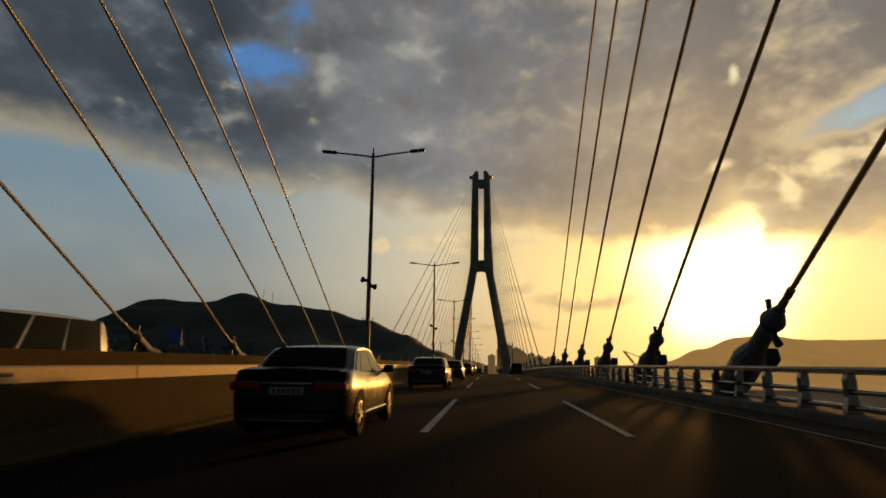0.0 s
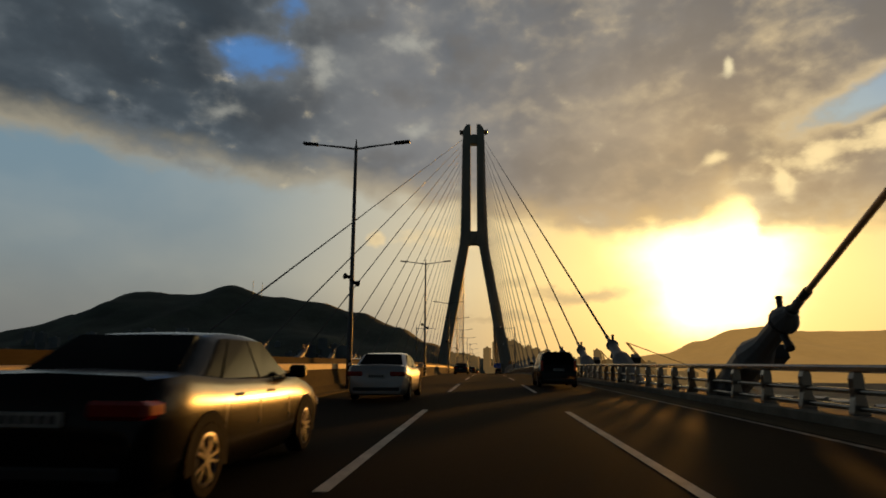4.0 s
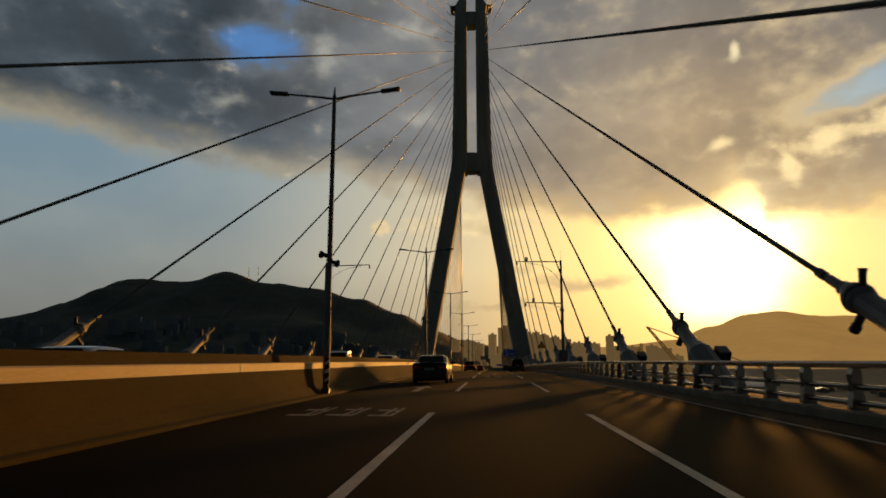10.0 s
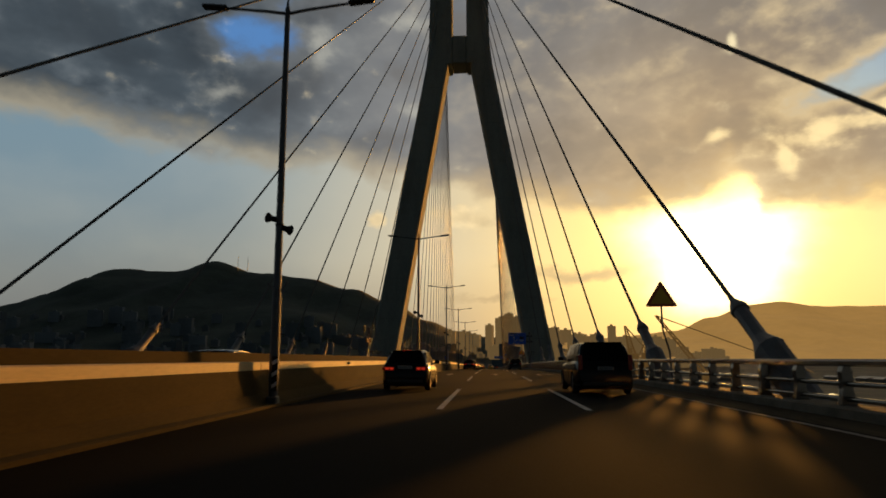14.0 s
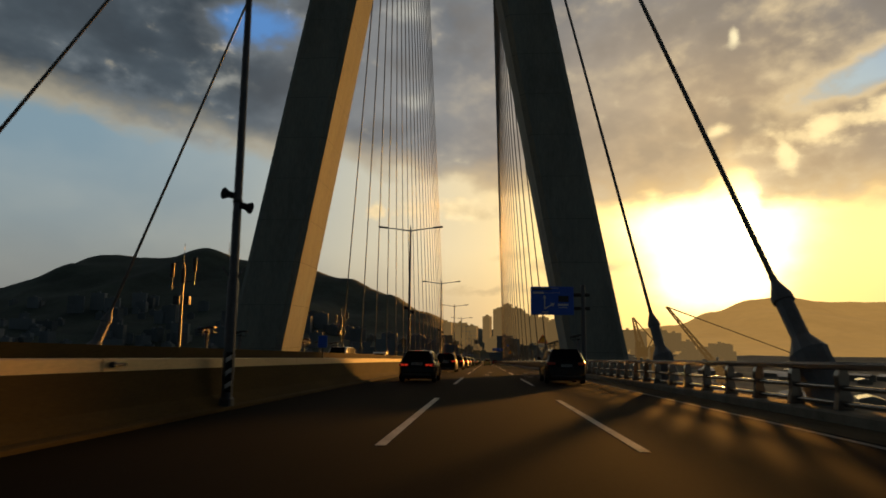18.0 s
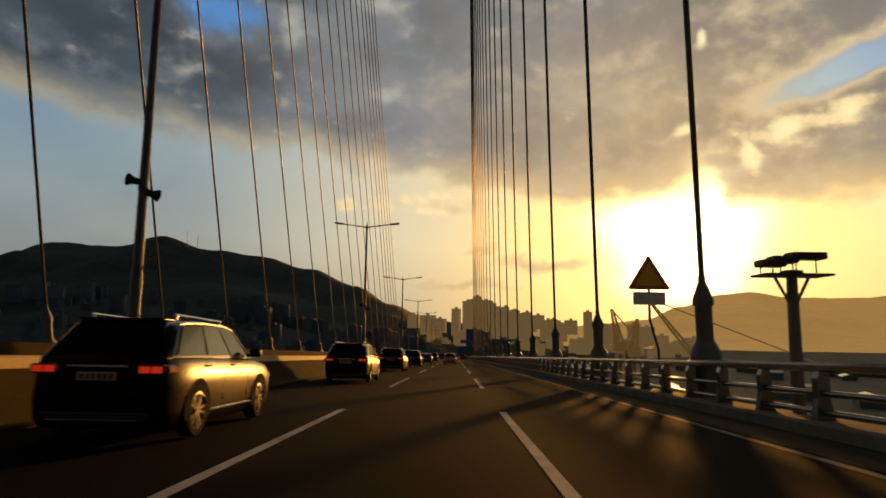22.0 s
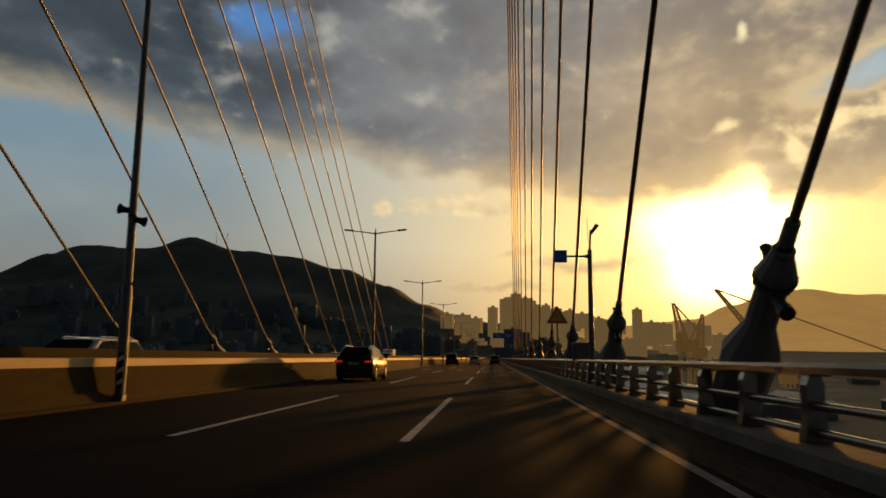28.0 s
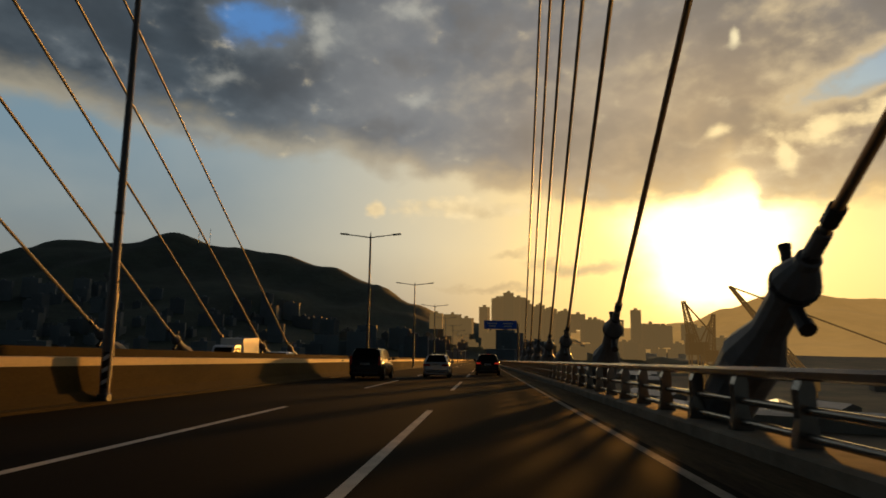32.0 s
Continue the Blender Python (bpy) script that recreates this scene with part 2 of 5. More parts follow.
# ---- materials ----
def material(name, base, rough=0.7, metal=0.0, vary=0.25, scale=3.0, fine=60.0, bump=0.15, dark=None, spread=0.0, coat=0.0, stretch=(1, 1, 1), spec=0.5):
    """A surface with broad stains and fine grain; spread: how much single pieces differ."""
    mat = bpy.data.materials.new(name)
    mat.use_nodes = True
    t = mat.node_tree
    N = Nodes(t)
    b = t.nodes["Principled BSDF"]
    co = N.add("ShaderNodeTexCoord").outputs["Object"]
    mp = N.add("ShaderNodeMapping", co)
    mp.inputs["Scale"].default_value = stretch
    co = mp.outputs[0]
    n1 = N.noise(co, scale, 5, 0.6, 0.4)
    n2 = N.noise(co, fine, 3, 0.6)
    f = N.m("ADD", N.m("MULTIPLY", n1, 0.75), N.m("MULTIPLY", n2, 0.35))
    if spread:
        rnd = N.add("ShaderNodeObjectInfo").outputs["Random"]
        f = N.m("ADD", f, N.m("MULTIPLY", N.m("SUBTRACT", rnd, 0.5), spread))
    low = dark or tuple(c * (1 - vary) for c in base)
    high = tuple(min(1, c * (1 + vary * 0.7)) for c in base)
    col = N.mix(N.step(0.3, 0.8, f), low, high)
    N.put(b.inputs["Base Color"], col)
    r = N.m("ADD", rough - 0.08, N.m("MULTIPLY", n1, 0.16), clamp=True)
    N.put(b.inputs["Roughness"], r)
    b.inputs["Metallic"].default_value = metal
    b.inputs["Specular IOR Level"].default_value = spec
    b.inputs["Coat Weight"].default_value = coat
    b.inputs["Coat Roughness"].default_value = 0.05
    if bump:
        bp = N.add("ShaderNodeBump")
        bp.inputs["Strength"].default_value = bump
        bp.inputs["Distance"].default_value = 0.02
        N.put(bp.inputs["Height"], N.m("ADD", n2, N.m("MULTIPLY", n1, 0.5)))
        N.put(b.inputs["Normal"], bp.outputs[0])
    return mat


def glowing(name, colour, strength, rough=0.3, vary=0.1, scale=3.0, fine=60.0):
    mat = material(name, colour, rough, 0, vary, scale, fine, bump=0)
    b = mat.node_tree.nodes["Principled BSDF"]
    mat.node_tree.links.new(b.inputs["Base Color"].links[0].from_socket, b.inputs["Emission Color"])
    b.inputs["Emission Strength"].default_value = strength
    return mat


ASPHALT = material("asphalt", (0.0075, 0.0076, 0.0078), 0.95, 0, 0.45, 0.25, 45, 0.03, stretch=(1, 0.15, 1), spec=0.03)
PAINT = material("road_paint", (0.60, 0.58, 0.54), 0.8, 0, 0.35, 1.5, 40, 0.05, spec=0.2)
WORN = material("worn_road_paint", (0.27, 0.26, 0.235), 0.85, 0, 0.6, 2.5, 30, 0.05, dark=(0.11, 0.106, 0.10), spec=0.15)
# barrier face dark brown, far darker than the band on top
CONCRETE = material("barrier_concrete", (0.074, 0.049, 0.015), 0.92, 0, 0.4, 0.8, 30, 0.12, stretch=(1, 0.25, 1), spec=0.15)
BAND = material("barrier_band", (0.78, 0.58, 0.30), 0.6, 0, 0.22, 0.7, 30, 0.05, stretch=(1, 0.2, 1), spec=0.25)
KERB = material("kerb_concrete", (0.26, 0.23, 0.18), 0.92, 0, 0.4, 1.2, 30, 0.15, spec=0.15)
PYLON = material("pylon_concrete", (0.25, 0.285, 0.262), 0.85, 0, 0.34, 0.22, 6, 0.15, stretch=(1, 1, 0.22))
JOINT = material("pylon_lift_joint", (0.17, 0.195, 0.18), 0.9, 0, 0.3, 0.5, 6, 0.1)
STEEL = material("galvanised_steel", (0.10, 0.105, 0.115), 0.42, 0.45, 0.25, 4, 80, 0.05)
RAIL = material("rail_paint", (0.22, 0.20, 0.17), 0.22, 0.6, 0.2, 3, 60, 0.03)
CABLE = material("cable_sheath", (0.20, 0.195, 0.185), 0.45, 0.0, 0.2, 0.6, 6, 0.0, spec=0.4)
PIPE = material("anchor_pipe_paint", (0.18, 0.18, 0.185), 0.55, 0.1, 0.25, 2, 40, 0.1)
DARK = material("dark_plastic", (0.035, 0.035, 0.037), 0.5, 0, 0.2, 8, 90, 0.05)
HORN = material("horn_plastic", (0.030, 0.030, 0.032), 0.85, 0, 0.2, 8, 90, 0.05, spec=0.1)
SIGN_BLUE = material("sign_blue", (0.03, 0.13, 0.70), 0.45, 0, 0.12, 2, 60, 0.02)
SIGN_WHITE = material("sign_white", (0.75, 0.75, 0.74), 0.5, 0, 0.1, 3, 60, 0.02)
SIGN_YELLOW = material("sign_yellow", (0.85, 0.50, 0.05), 0.5, 0, 0.12, 3, 60, 0.02)
SIGN_RED = material("sign_red", (0.62, 0.13, 0.03), 0.5, 0, 0.12, 3, 60, 0.02)
FOREST = material("forest_hill", (0.050, 0.074, 0.058), 0.95, 0, 0.6, 0.012, 0.12, 0.9, dark=(0.028, 0.044, 0.037))
HILL = glowing("hill_haze_glow", (0.29, 0.155, 0.042), 0.9, 0.95, 0.12, 0.003, 0.02)  # haze of the evening air put in as emission
# far town: its share of the sunlit haze is emitted by the walls
SKYLINE = glowing("town_haze_glow", (0.115, 0.072, 0.028), 0.85, 0.95)
# cranes: hazy backlight painted as a weak brown emission, no lamps
CRANE = glowing("crane_haze_glow", (0.085, 0.045, 0.013), 0.85, 0.95)
WATER = material("harbour_water", (0.02, 0.03, 0.033), 0.09, 0, 0.3, 0.02, 0.18, 1.0)
for n in WATER.node_tree.nodes:
    if n.type == "BUMP":
        n.inputs["Distance"].default_value = 1.6
CITY = material("city_wall", (0.19, 0.22, 0.24), 0.85, 0, 0.25, 0.02, 0.5, 0.05, spread=0.5)
WINDOW_DARK = material("window_dark", (0.05, 0.06, 0.07), 0.25, 0, 0.3, 0.1, 2, 0.0)


# ---- mesh helpers ----
def mesh_from(name, verts, faces, smooth=False):
    me = bpy.data.meshes.new(name)
    me.from_pydata([tuple(v) for v in verts], [], faces)
    if smooth:
        me.shade_smooth()
    me.update()
    return me


def finish(bm, name, smooth=False):
    me = bpy.data.meshes.new(name)
    bmesh.ops.recalc_face_normals(bm, faces=bm.faces)
    bm.to_mesh(me)
    bm.free()
    if smooth:
        me.shade_smooth()
    return me


def part(name, bm, material, parent=None, label="", smooth=False):
    """One mesh object under a thing or under a part."""
    me = bm if isinstance(bm, bpy.types.Mesh) else finish(bm, name, smooth)
    if not me.materials:
        me.materials.append(material)
    ob = new(name, me)
    ob.parent = parent
    return tagged(ob, label)


def empty(name, place, label, category, group=""):
    ob = new(name)
    ob.empty_display_size = 0.2
    ob.location = place
    return tagged(ob, label, category, group)


def box(bm, cx, cy, cz, sx, sy, sz, bevel=0.0, turn=None):
    r = bmesh.ops.create_cube(bm, size=1)
    vs = r["verts"]
    bmesh.ops.scale(bm, vec=(sx, sy, sz), verts=vs)
    if bevel:
        es = list({e for v in vs for e in v.link_edges})
        r2 = bmesh.ops.bevel(bm, geom=es, offset=bevel, segments=1, affect="EDGES")
        vs = list({v for f in r2["faces"] for v in f.verts} | {v for v in vs if v.is_valid})
    if turn is not None:
        bmesh.ops.transform(bm, matrix=turn, verts=vs)
    bmesh.ops.translate(bm, vec=(cx, cy, cz), verts=vs)
    return vs


def tube(bm, p, q, r0, r1=None, seg=10):
    """A tapered round bar from p to q."""
    p, q = Vector(p), Vector(q)
    d = q - p
    res = bmesh.ops.create_cone(bm, cap_ends=True, segments=seg, radius1=r0, radius2=r0 if r1 is None else r1, depth=d.length)
    rot = d.to_track_quat("Z", "Y").to_matrix().to_4x4()
    bmesh.ops.transform(bm, matrix=Matrix.Translation((p + q) / 2) @ rot, verts=res["verts"])
    return res["verts"]


def prism(bm, outline, y0, y1):
    """Extrudes a closed outline of (x, z) from y0 to y1."""
    a = [bm.verts.new((x, y0, z)) for x, z in outline]
    b = [bm.verts.new((x, y1, z)) for x, z in outline]
    n = len(outline)
    bm.faces.new(a)
    bm.faces.new(b[::-1])
    for i in range(n):
        bm.faces.new((a[i], b[i], b[(i + 1) % n], a[(i + 1) % n]))


def strip(name, profile, y0, y1, every=8.0, closed=True, smooth=False):
    """A profile of (x, z over the road) drawn along the road from y0 to y1."""
    n = max(1, math.ceil((y1 - y0) / every))
    k = len(profile)
    verts, faces = [], []
    for i in range(n + 1):
        y = y0 + (y1 - y0) * i / n
        verts += [(x, y, z + deck(y)) for x, z in profile]
    for i in range(n):
        for j in range(k if closed else k - 1):
            a, b = i * k + j, i * k + (j + 1) % k
            faces.append((a, b, b + k, a + k))
    if closed:
        faces += [tuple(range(k))[::-1], tuple(n * k + j for j in range(k))]
    return mesh_from(name, verts, faces, smooth)


# ---- the bridge deck ----
NEAR, FAR = -140.0, 1250.0
LINE_LEFT, LINE_RIGHT, LINE_EDGE = 4.2, 7.7, 11.25
AXIS = -0.12

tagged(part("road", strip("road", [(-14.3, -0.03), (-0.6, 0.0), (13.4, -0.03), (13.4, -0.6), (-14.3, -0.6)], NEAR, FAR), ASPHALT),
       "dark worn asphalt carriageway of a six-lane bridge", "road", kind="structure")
tagged(part("deck_girder", strip("deck_girder", [(-15.0, -0.35), (-14.3, -0.35), (-14.3, -0.62), (13.4, -0.62), (13.4, -0.35), (14.1, -0.35), (14.1, -0.8), (9, -3.0), (-10, -3.0), (-15.0, -0.8)], NEAR, FAR, 16), KERB),
       "grey concrete edge beam and box girder under the carriageway", "bridge deck", kind="structure")


def line_mesh(x, y0, y1, w):
    n = max(1, int((y1 - y0) / 5))
    verts, faces = [], []
    for i in range(n + 1):
        y = y0 + (y1 - y0) * i / n
        for dx in (-w / 2, w / 2):
            verts.append((x + dx, y, deck(y) + 0.006 - 0.03 * abs(x + dx + 0.6) / 14))
    for i in range(n):
        faces.append((2 * i, 2 * i + 1, 2 * i + 3, 2 * i + 2))
    return mesh_from("lane_mark", verts, faces)


# dust tone raised to stand in for the brown glare along the kerb
SHOULDER = material("shoulder_dust_glare", (0.10, 0.080, 0.052), 0.95, 0, 0.8, 0.6, 25, 0.05, dark=(0.016, 0.015, 0.013), stretch=(1, 0.08, 1), spec=0.03)
tagged(part("road_shoulder", strip("road_shoulder", [(11.45, -0.0208), (12.54, -0.0232)], NEAR, FAR, closed=False), SHOULDER),
       "dusty asphalt shoulder strip beside the kerb, paled by painted glare", "shoulder", kind="structure")

marks = empty("lane_markings", (0, 0, 0), "worn white dashed and solid lane lines painted on dark asphalt", "road marking")
marks["kind"] = "structure"
for x in (LINE_LEFT, LINE_RIGHT):
    for n in range(-2, 45):
        part("dash", line_mesh(x, 10.95 + 20 * n, 20.95 + 20 * n, 0.15), PAINT, marks)
for x in (LINE_EDGE, -1.75, -12.2):
    part("edge_line", line_mesh(x, NEAR, 900, 0.15), WORN, marks)
for x in (-5.2, -8.7):
    for n in range(-2, 35):
        part("dash", line_mesh(x, 3 + 20 * n, 13 + 20 * n, 0.15), PAINT, marks)

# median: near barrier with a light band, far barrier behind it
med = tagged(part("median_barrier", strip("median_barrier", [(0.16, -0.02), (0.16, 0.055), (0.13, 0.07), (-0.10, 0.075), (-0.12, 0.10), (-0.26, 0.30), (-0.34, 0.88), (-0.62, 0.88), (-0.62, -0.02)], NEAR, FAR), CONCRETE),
             "long low concrete median barrier, dark brown, lit by low sun", "barrier", kind="structure")
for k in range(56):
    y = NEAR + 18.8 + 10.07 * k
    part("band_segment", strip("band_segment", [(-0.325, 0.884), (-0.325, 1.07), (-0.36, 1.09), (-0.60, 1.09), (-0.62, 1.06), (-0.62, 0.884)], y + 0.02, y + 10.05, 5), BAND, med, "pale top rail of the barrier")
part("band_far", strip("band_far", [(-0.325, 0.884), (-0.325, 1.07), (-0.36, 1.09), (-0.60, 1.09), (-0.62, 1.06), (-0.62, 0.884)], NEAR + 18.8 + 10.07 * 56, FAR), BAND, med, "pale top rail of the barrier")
for k in range(15):
    y = 6.8 + 50.9 * k
    bm = bmesh.new()
    box(bm, -0.30, y, deck(y) + 0.99, 0.05, 0.42, 0.05, 0.01)
    box(bm, -0.27, y - 0.2, deck(y) + 1.0, 0.10, 0.09, 0.09, 0.02)
    tagged(part("delineator", bm, DARK), "small dark reflector bracket on the barrier rail", "delineator", "delineators on the barrier")
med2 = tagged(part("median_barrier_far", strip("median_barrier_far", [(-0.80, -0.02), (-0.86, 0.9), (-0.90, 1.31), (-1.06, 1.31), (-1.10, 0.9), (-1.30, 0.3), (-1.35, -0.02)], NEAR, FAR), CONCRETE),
              "second concrete barrier facing the opposite carriageway", "barrier", kind="structure")
tagged(part("parapet_kerb", strip("parapet_kerb", [(12.55, -0.04), (12.55, 0.16), (12.62, 0.20), (13.35, 0.20), (13.35, -0.04)], NEAR, FAR), KERB),
       "low concrete kerb under the bridge railing", "kerb", kind="structure")
tagged(part("parapet_kerb_west", strip("parapet_kerb_west", [(-14.25, -0.04), (-14.25, 0.20), (-13.52, 0.20), (-13.45, 0.16), (-13.45, -0.04)], NEAR, FAR), KERB),
       "low concrete kerb under the far railing", "kerb", kind="structure")


# ---- railings ----
def railing(x, side, label):
    top = part("bridge_railing", strip("railing_top", [(x - 0.11, 1.04), (x - 0.11, 1.12), (x - 0.06, 1.17), (x + 0.06, 1.17), (x + 0.11, 1.12), (x + 0.11, 1.04), (x + 0.05, 1.01), (x - 0.05, 1.01)], NEAR, 760, 8), RAIL)
    tagged(top, label, "railing")
    for z in (0.33, 0.65):
        part("rail_bar", strip("rail_bar", [(x + 0.058 * math.cos(k * math.pi / 5), z + 0.058 * math.sin(k * math.pi / 5)) for k in range(10)], NEAR, 760, 8, smooth=True), RAIL, top)
    bm = bmesh.new()
    prism(bm, [(-0.17, 0.16), (0.17, 0.16), (0.15, 0.26), (0.09, 0.55), (0.10, 0.9), (0.07, 1.03), (-0.07, 1.03), (-0.12, 0.9), (-0.11, 0.55), (-0.16, 0.26)], -0.09, 0.09)
    me = finish(bm, "rail_post")
    me.materials.append(RAIL)
    n0 = 0
    rest = bmesh.new()
    for i in range(440):
        y = -20 + 2.0 * i
        if y > 760:
            break
        if n0 < 295 and y < 570:
            ob = new("rail_post", me)
            ob.location, ob.parent = (x, y, deck(y)), top
            n0 += 1
        else:
            box(rest, x, y, deck(y) + 0.6, 0.2, 0.18, 0.85)
    tagged(part("rail_posts_far", rest, RAIL, top), kind="stuff")


railing(12.95, 1, "grey steel bridge railing with chunky posts and two bars")
railing(-13.85, -1, "grey steel railing along the far side of the bridge")


# ---- pylon ----
PY = 362.2


def pylon():
    base = deck(PY)
    root = empty("pylon", (AXIS, PY, base), "tall grey concrete A-shaped bridge pylon with twin upper columns", "bridge pylon")

    def quad_column(rows, seg_bevel=0.5):
        """rows: (z, inner x, outer x, half depth); a chamfered shaft through them."""
        bm = bmesh.new()
        rings = []
        for z, xi, xo, hd in rows:
            c = seg_bevel if xo > xi else -seg_bevel
            pts = [(xi + c, -hd), (xo - c, -hd), (xo, -hd + seg_bevel), (xo, hd - seg_bevel), (xo - c, hd), (xi + c, hd), (xi, hd - seg_bevel), (xi, -hd + seg_bevel)]
            rings.append([bm.verts.new((x, y, z)) for x, y in pts])
        for r, s in zip(rings, rings[1:]):
            for i in range(8):
                bm.faces.new((r[i], r[(i + 1) % 8], s[(i + 1) % 8], s[i]))
        bm.faces.new(rings[0])
        bm.faces.new(rings[-1])
        return bm

    for s in (-1, 1):
        part("leg", quad_column([(z, s * (13.4 - 0.174 * z), s * (18.6 - 0.185 * z), 3.5 - 0.006 * z) for z in (-62, -20, 0, 20, 40, 63.3)]), PYLON, root)
        for z in range(2, 62, 4):
            bm = bmesh.new()
            xi, xo, hd = s * (13.4 - 0.174 * z) - s * 0.012, s * (18.6 - 0.185 * z) + s * 0.012, 3.512 - 0.006 * z
            c = 0.5 if s > 0 else -0.5
            ring = [(xi + c, -hd), (xo - c, -hd), (xo, -hd + 0.5), (xo, hd - 0.5), (xo - c, hd), (xi + c, hd), (xi, hd - 0.5), (xi, -hd + 0.5)]
            lo, hi = ([bm.verts.new((x - s * dz * 0.18, y, z + dz)) for x, y in ring] for dz in (0, 0.05))
            for i in range(8):
                bm.faces.new((lo[i], lo[(i + 1) % 8], hi[(i + 1) % 8], hi[i]))
            part("lift_joint", bm, JOINT, root)
        part("upper_column", quad_column([(63.32, s * 1.56, s * 6.89, 3.12), (68, s * 1.55, s * 6.4, 3.1), (92, s * 1.54, s * 5.95, 2.95), (114, s * 1.53, s * 5.5, 2.8), (121.5, s * 1.53, s * 5.2, 2.7), (124.3, s * 1.53, s * 3.6, 2.6)], 0.3), PYLON, root)
        bm = bmesh.new()
        box(bm, s * 5.9, 0, 121.0, 2.2, 5.2, 0.5, 0.08)
        for k in (-1, 1):
            tube(bm, (s * 5.0, k * 2.0, 119.6), (s * 6.8, k * 2.0, 120.8), 0.12)
        tube(bm, (s * 6.9, 0, 121.2), (s * 6.9, 0, 123.0), 0.06)
        part("maintenance_platform", bm, STEEL, root)
    bm = bmesh.new()
    box(bm, 0, 0, 66.6, 3.1, 5.6, 6.2, 0.25)
    part("cross_beam", bm, PYLON, root)
    bm = bmesh.new()
    box(bm, 0, 0, 116.8, 3.0, 4.6, 4.7, 0.2)
    part("top_beam", bm, PYLON, root)
    return root


pylon()

# ---- stay cables with their anchor pipes ----
CX_R, CX_L = 13.45, -13.7


def anchor_meshes(rise, r, boxed, top, collared, damped):
    """Guide pipe that leans with its cable (rise: sine of its slope): thick oval sleeve, shoulder, neck, head, cap. Along +z, foot at 0."""
    n, sh = top / rise, 1.40 / rise
    foot = r + (0.235 if damped else 0.20)
    bm = bmesh.new()
    tp = (0.40 if damped else 0.30) + 0.6 * (1 - rise)      # the shoulder of a flat-lying pipe tapers more slowly
    prof = [(foot * 0.95, -0.5), (foot * 0.97, sh - 0.12), (foot, sh - 0.04), (r + 0.02, sh + tp), (r, sh + tp + 0.06)]
    if damped:
        prof += [(r - 0.01, n - 0.74), (r + 0.055, n - 0.66), (r + 0.06, n - 0.44), (r + 0.01, n - 0.28), (0.19, n - 0.10), (0.17, n - 0.07), (0.17, n + 0.06), (0.12, n + 0.08), (0.11, n + 0.6)]
    else:                             # the steep pipes end in a plain pointed cap
        prof += [(r, n - 0.52), (r + 0.05, n - 0.50), (r + 0.05, n - 0.36), (0.12, n + 0.06), (0.095, n + 0.12), (0.09, n + 0.3)]
    oval = 1.0 if damped else 1.22
    k = 12
    rings = [[bm.verts.new((q * math.cos(2 * math.pi * i / k), q * math.sin(2 * math.pi * i / k) * (oval if q > r + 0.1 else 1), z)) for i in range(k)] for q, z in prof]
    for p, q in zip(rings, rings[1:]):
        for i in range(k):
            bm.faces.new((p[i], p[(i + 1) % k], q[(i + 1) % k], q[i]))
    bm.faces.new(rings[0])
    bm.faces.new(rings[-1])
    pipe = finish(bm, "guide_pipe")
    pipe.shade_smooth()
    pipe.set_sharp_from_angle(angle=radians(24))
    pipe.materials.append(PIPE)
    made = [("guide_pipe", pipe)]
    if damped:
        bm = bmesh.new()
        tube(bm, (0, r, n - 0.55), (0, r + 0.34, n - 0.44), 0.08, 0.08, 10)
        tube(bm, (0, r + 0.32, n - 0.45), (0, r + 0.38, n - 0.43), 0.095, 0.095, 10)
        made.append(("damper", finish(bm, "damper")))
        bm = bmesh.new()
        tube(bm, (0, -r, n - 0.72), (0, -r - 0.34, n - 0.62), 0.095, 0.095, 10)
        tube(bm, (0, -r - 0.32, n - 0.63), (0, -r - 0.46, n - 0.58), 0.12, 0.12, 10)
        made.append(("damper", finish(bm, "damper")))
        bm = bmesh.new()
        tube(bm, (0, 0, n + 0.02), (0, 0, n + 0.22), 0.135, 0.115, 10)
        made.append(("cable_clamp", finish(bm, "cable_clamp")))
        bm = bmesh.new()
        tube(bm, (0, 0, n - 0.55), (0, 0, n - 0.48), r + 0.08, r + 0.08, 18)
        made.append(("flange", finish(bm, "flange")))
    if collared:
        bm = bmesh.new()
        tube(bm, (0, 0, n + 0.75), (0, 0, n + 1.05), 0.115, 0.115, 10)
        made.append(("cable_collar", finish(bm, "cable_collar")))
    if boxed and damped:
        bm = bmesh.new()
        box(bm, boxed * (foot + 0.20), 0.16, sh - 0.25, 0.46, 0.44, 0.55, 0.03)
        made.append(("junction_box", finish(bm, "junction_box")))
    for nm, me in made[1:]:
        me.materials.append(DARK)
    return made


def stay(x, y, top, group, i, anchors, start):
    rail = Vector((x, y, deck(y) + 1.2))
    up = Vector(top) - rail
    foot = rail - up * (1.2 / up.z)
    d = Vector(top) - foot
    rise = d.normalized().z
    root = empty("stay_cable", foot, "dark sheathed stay cable rising from a grey leaning anchor pipe", "bridge cable", group)
    root.rotation_mode = "QUATERNION"
    root.rotation_quaternion = d.to_track_quat("Z", "Y")
    bm = bmesh.new()
    tube(bm, (0, 0, start / rise), (0, 0, d.length), 0.074, 0.074, 8)
    part("cable", bm, CABLE, root, smooth=True)
    for nm, me in anchors:
        ob = new(nm, me)
        ob.parent = root


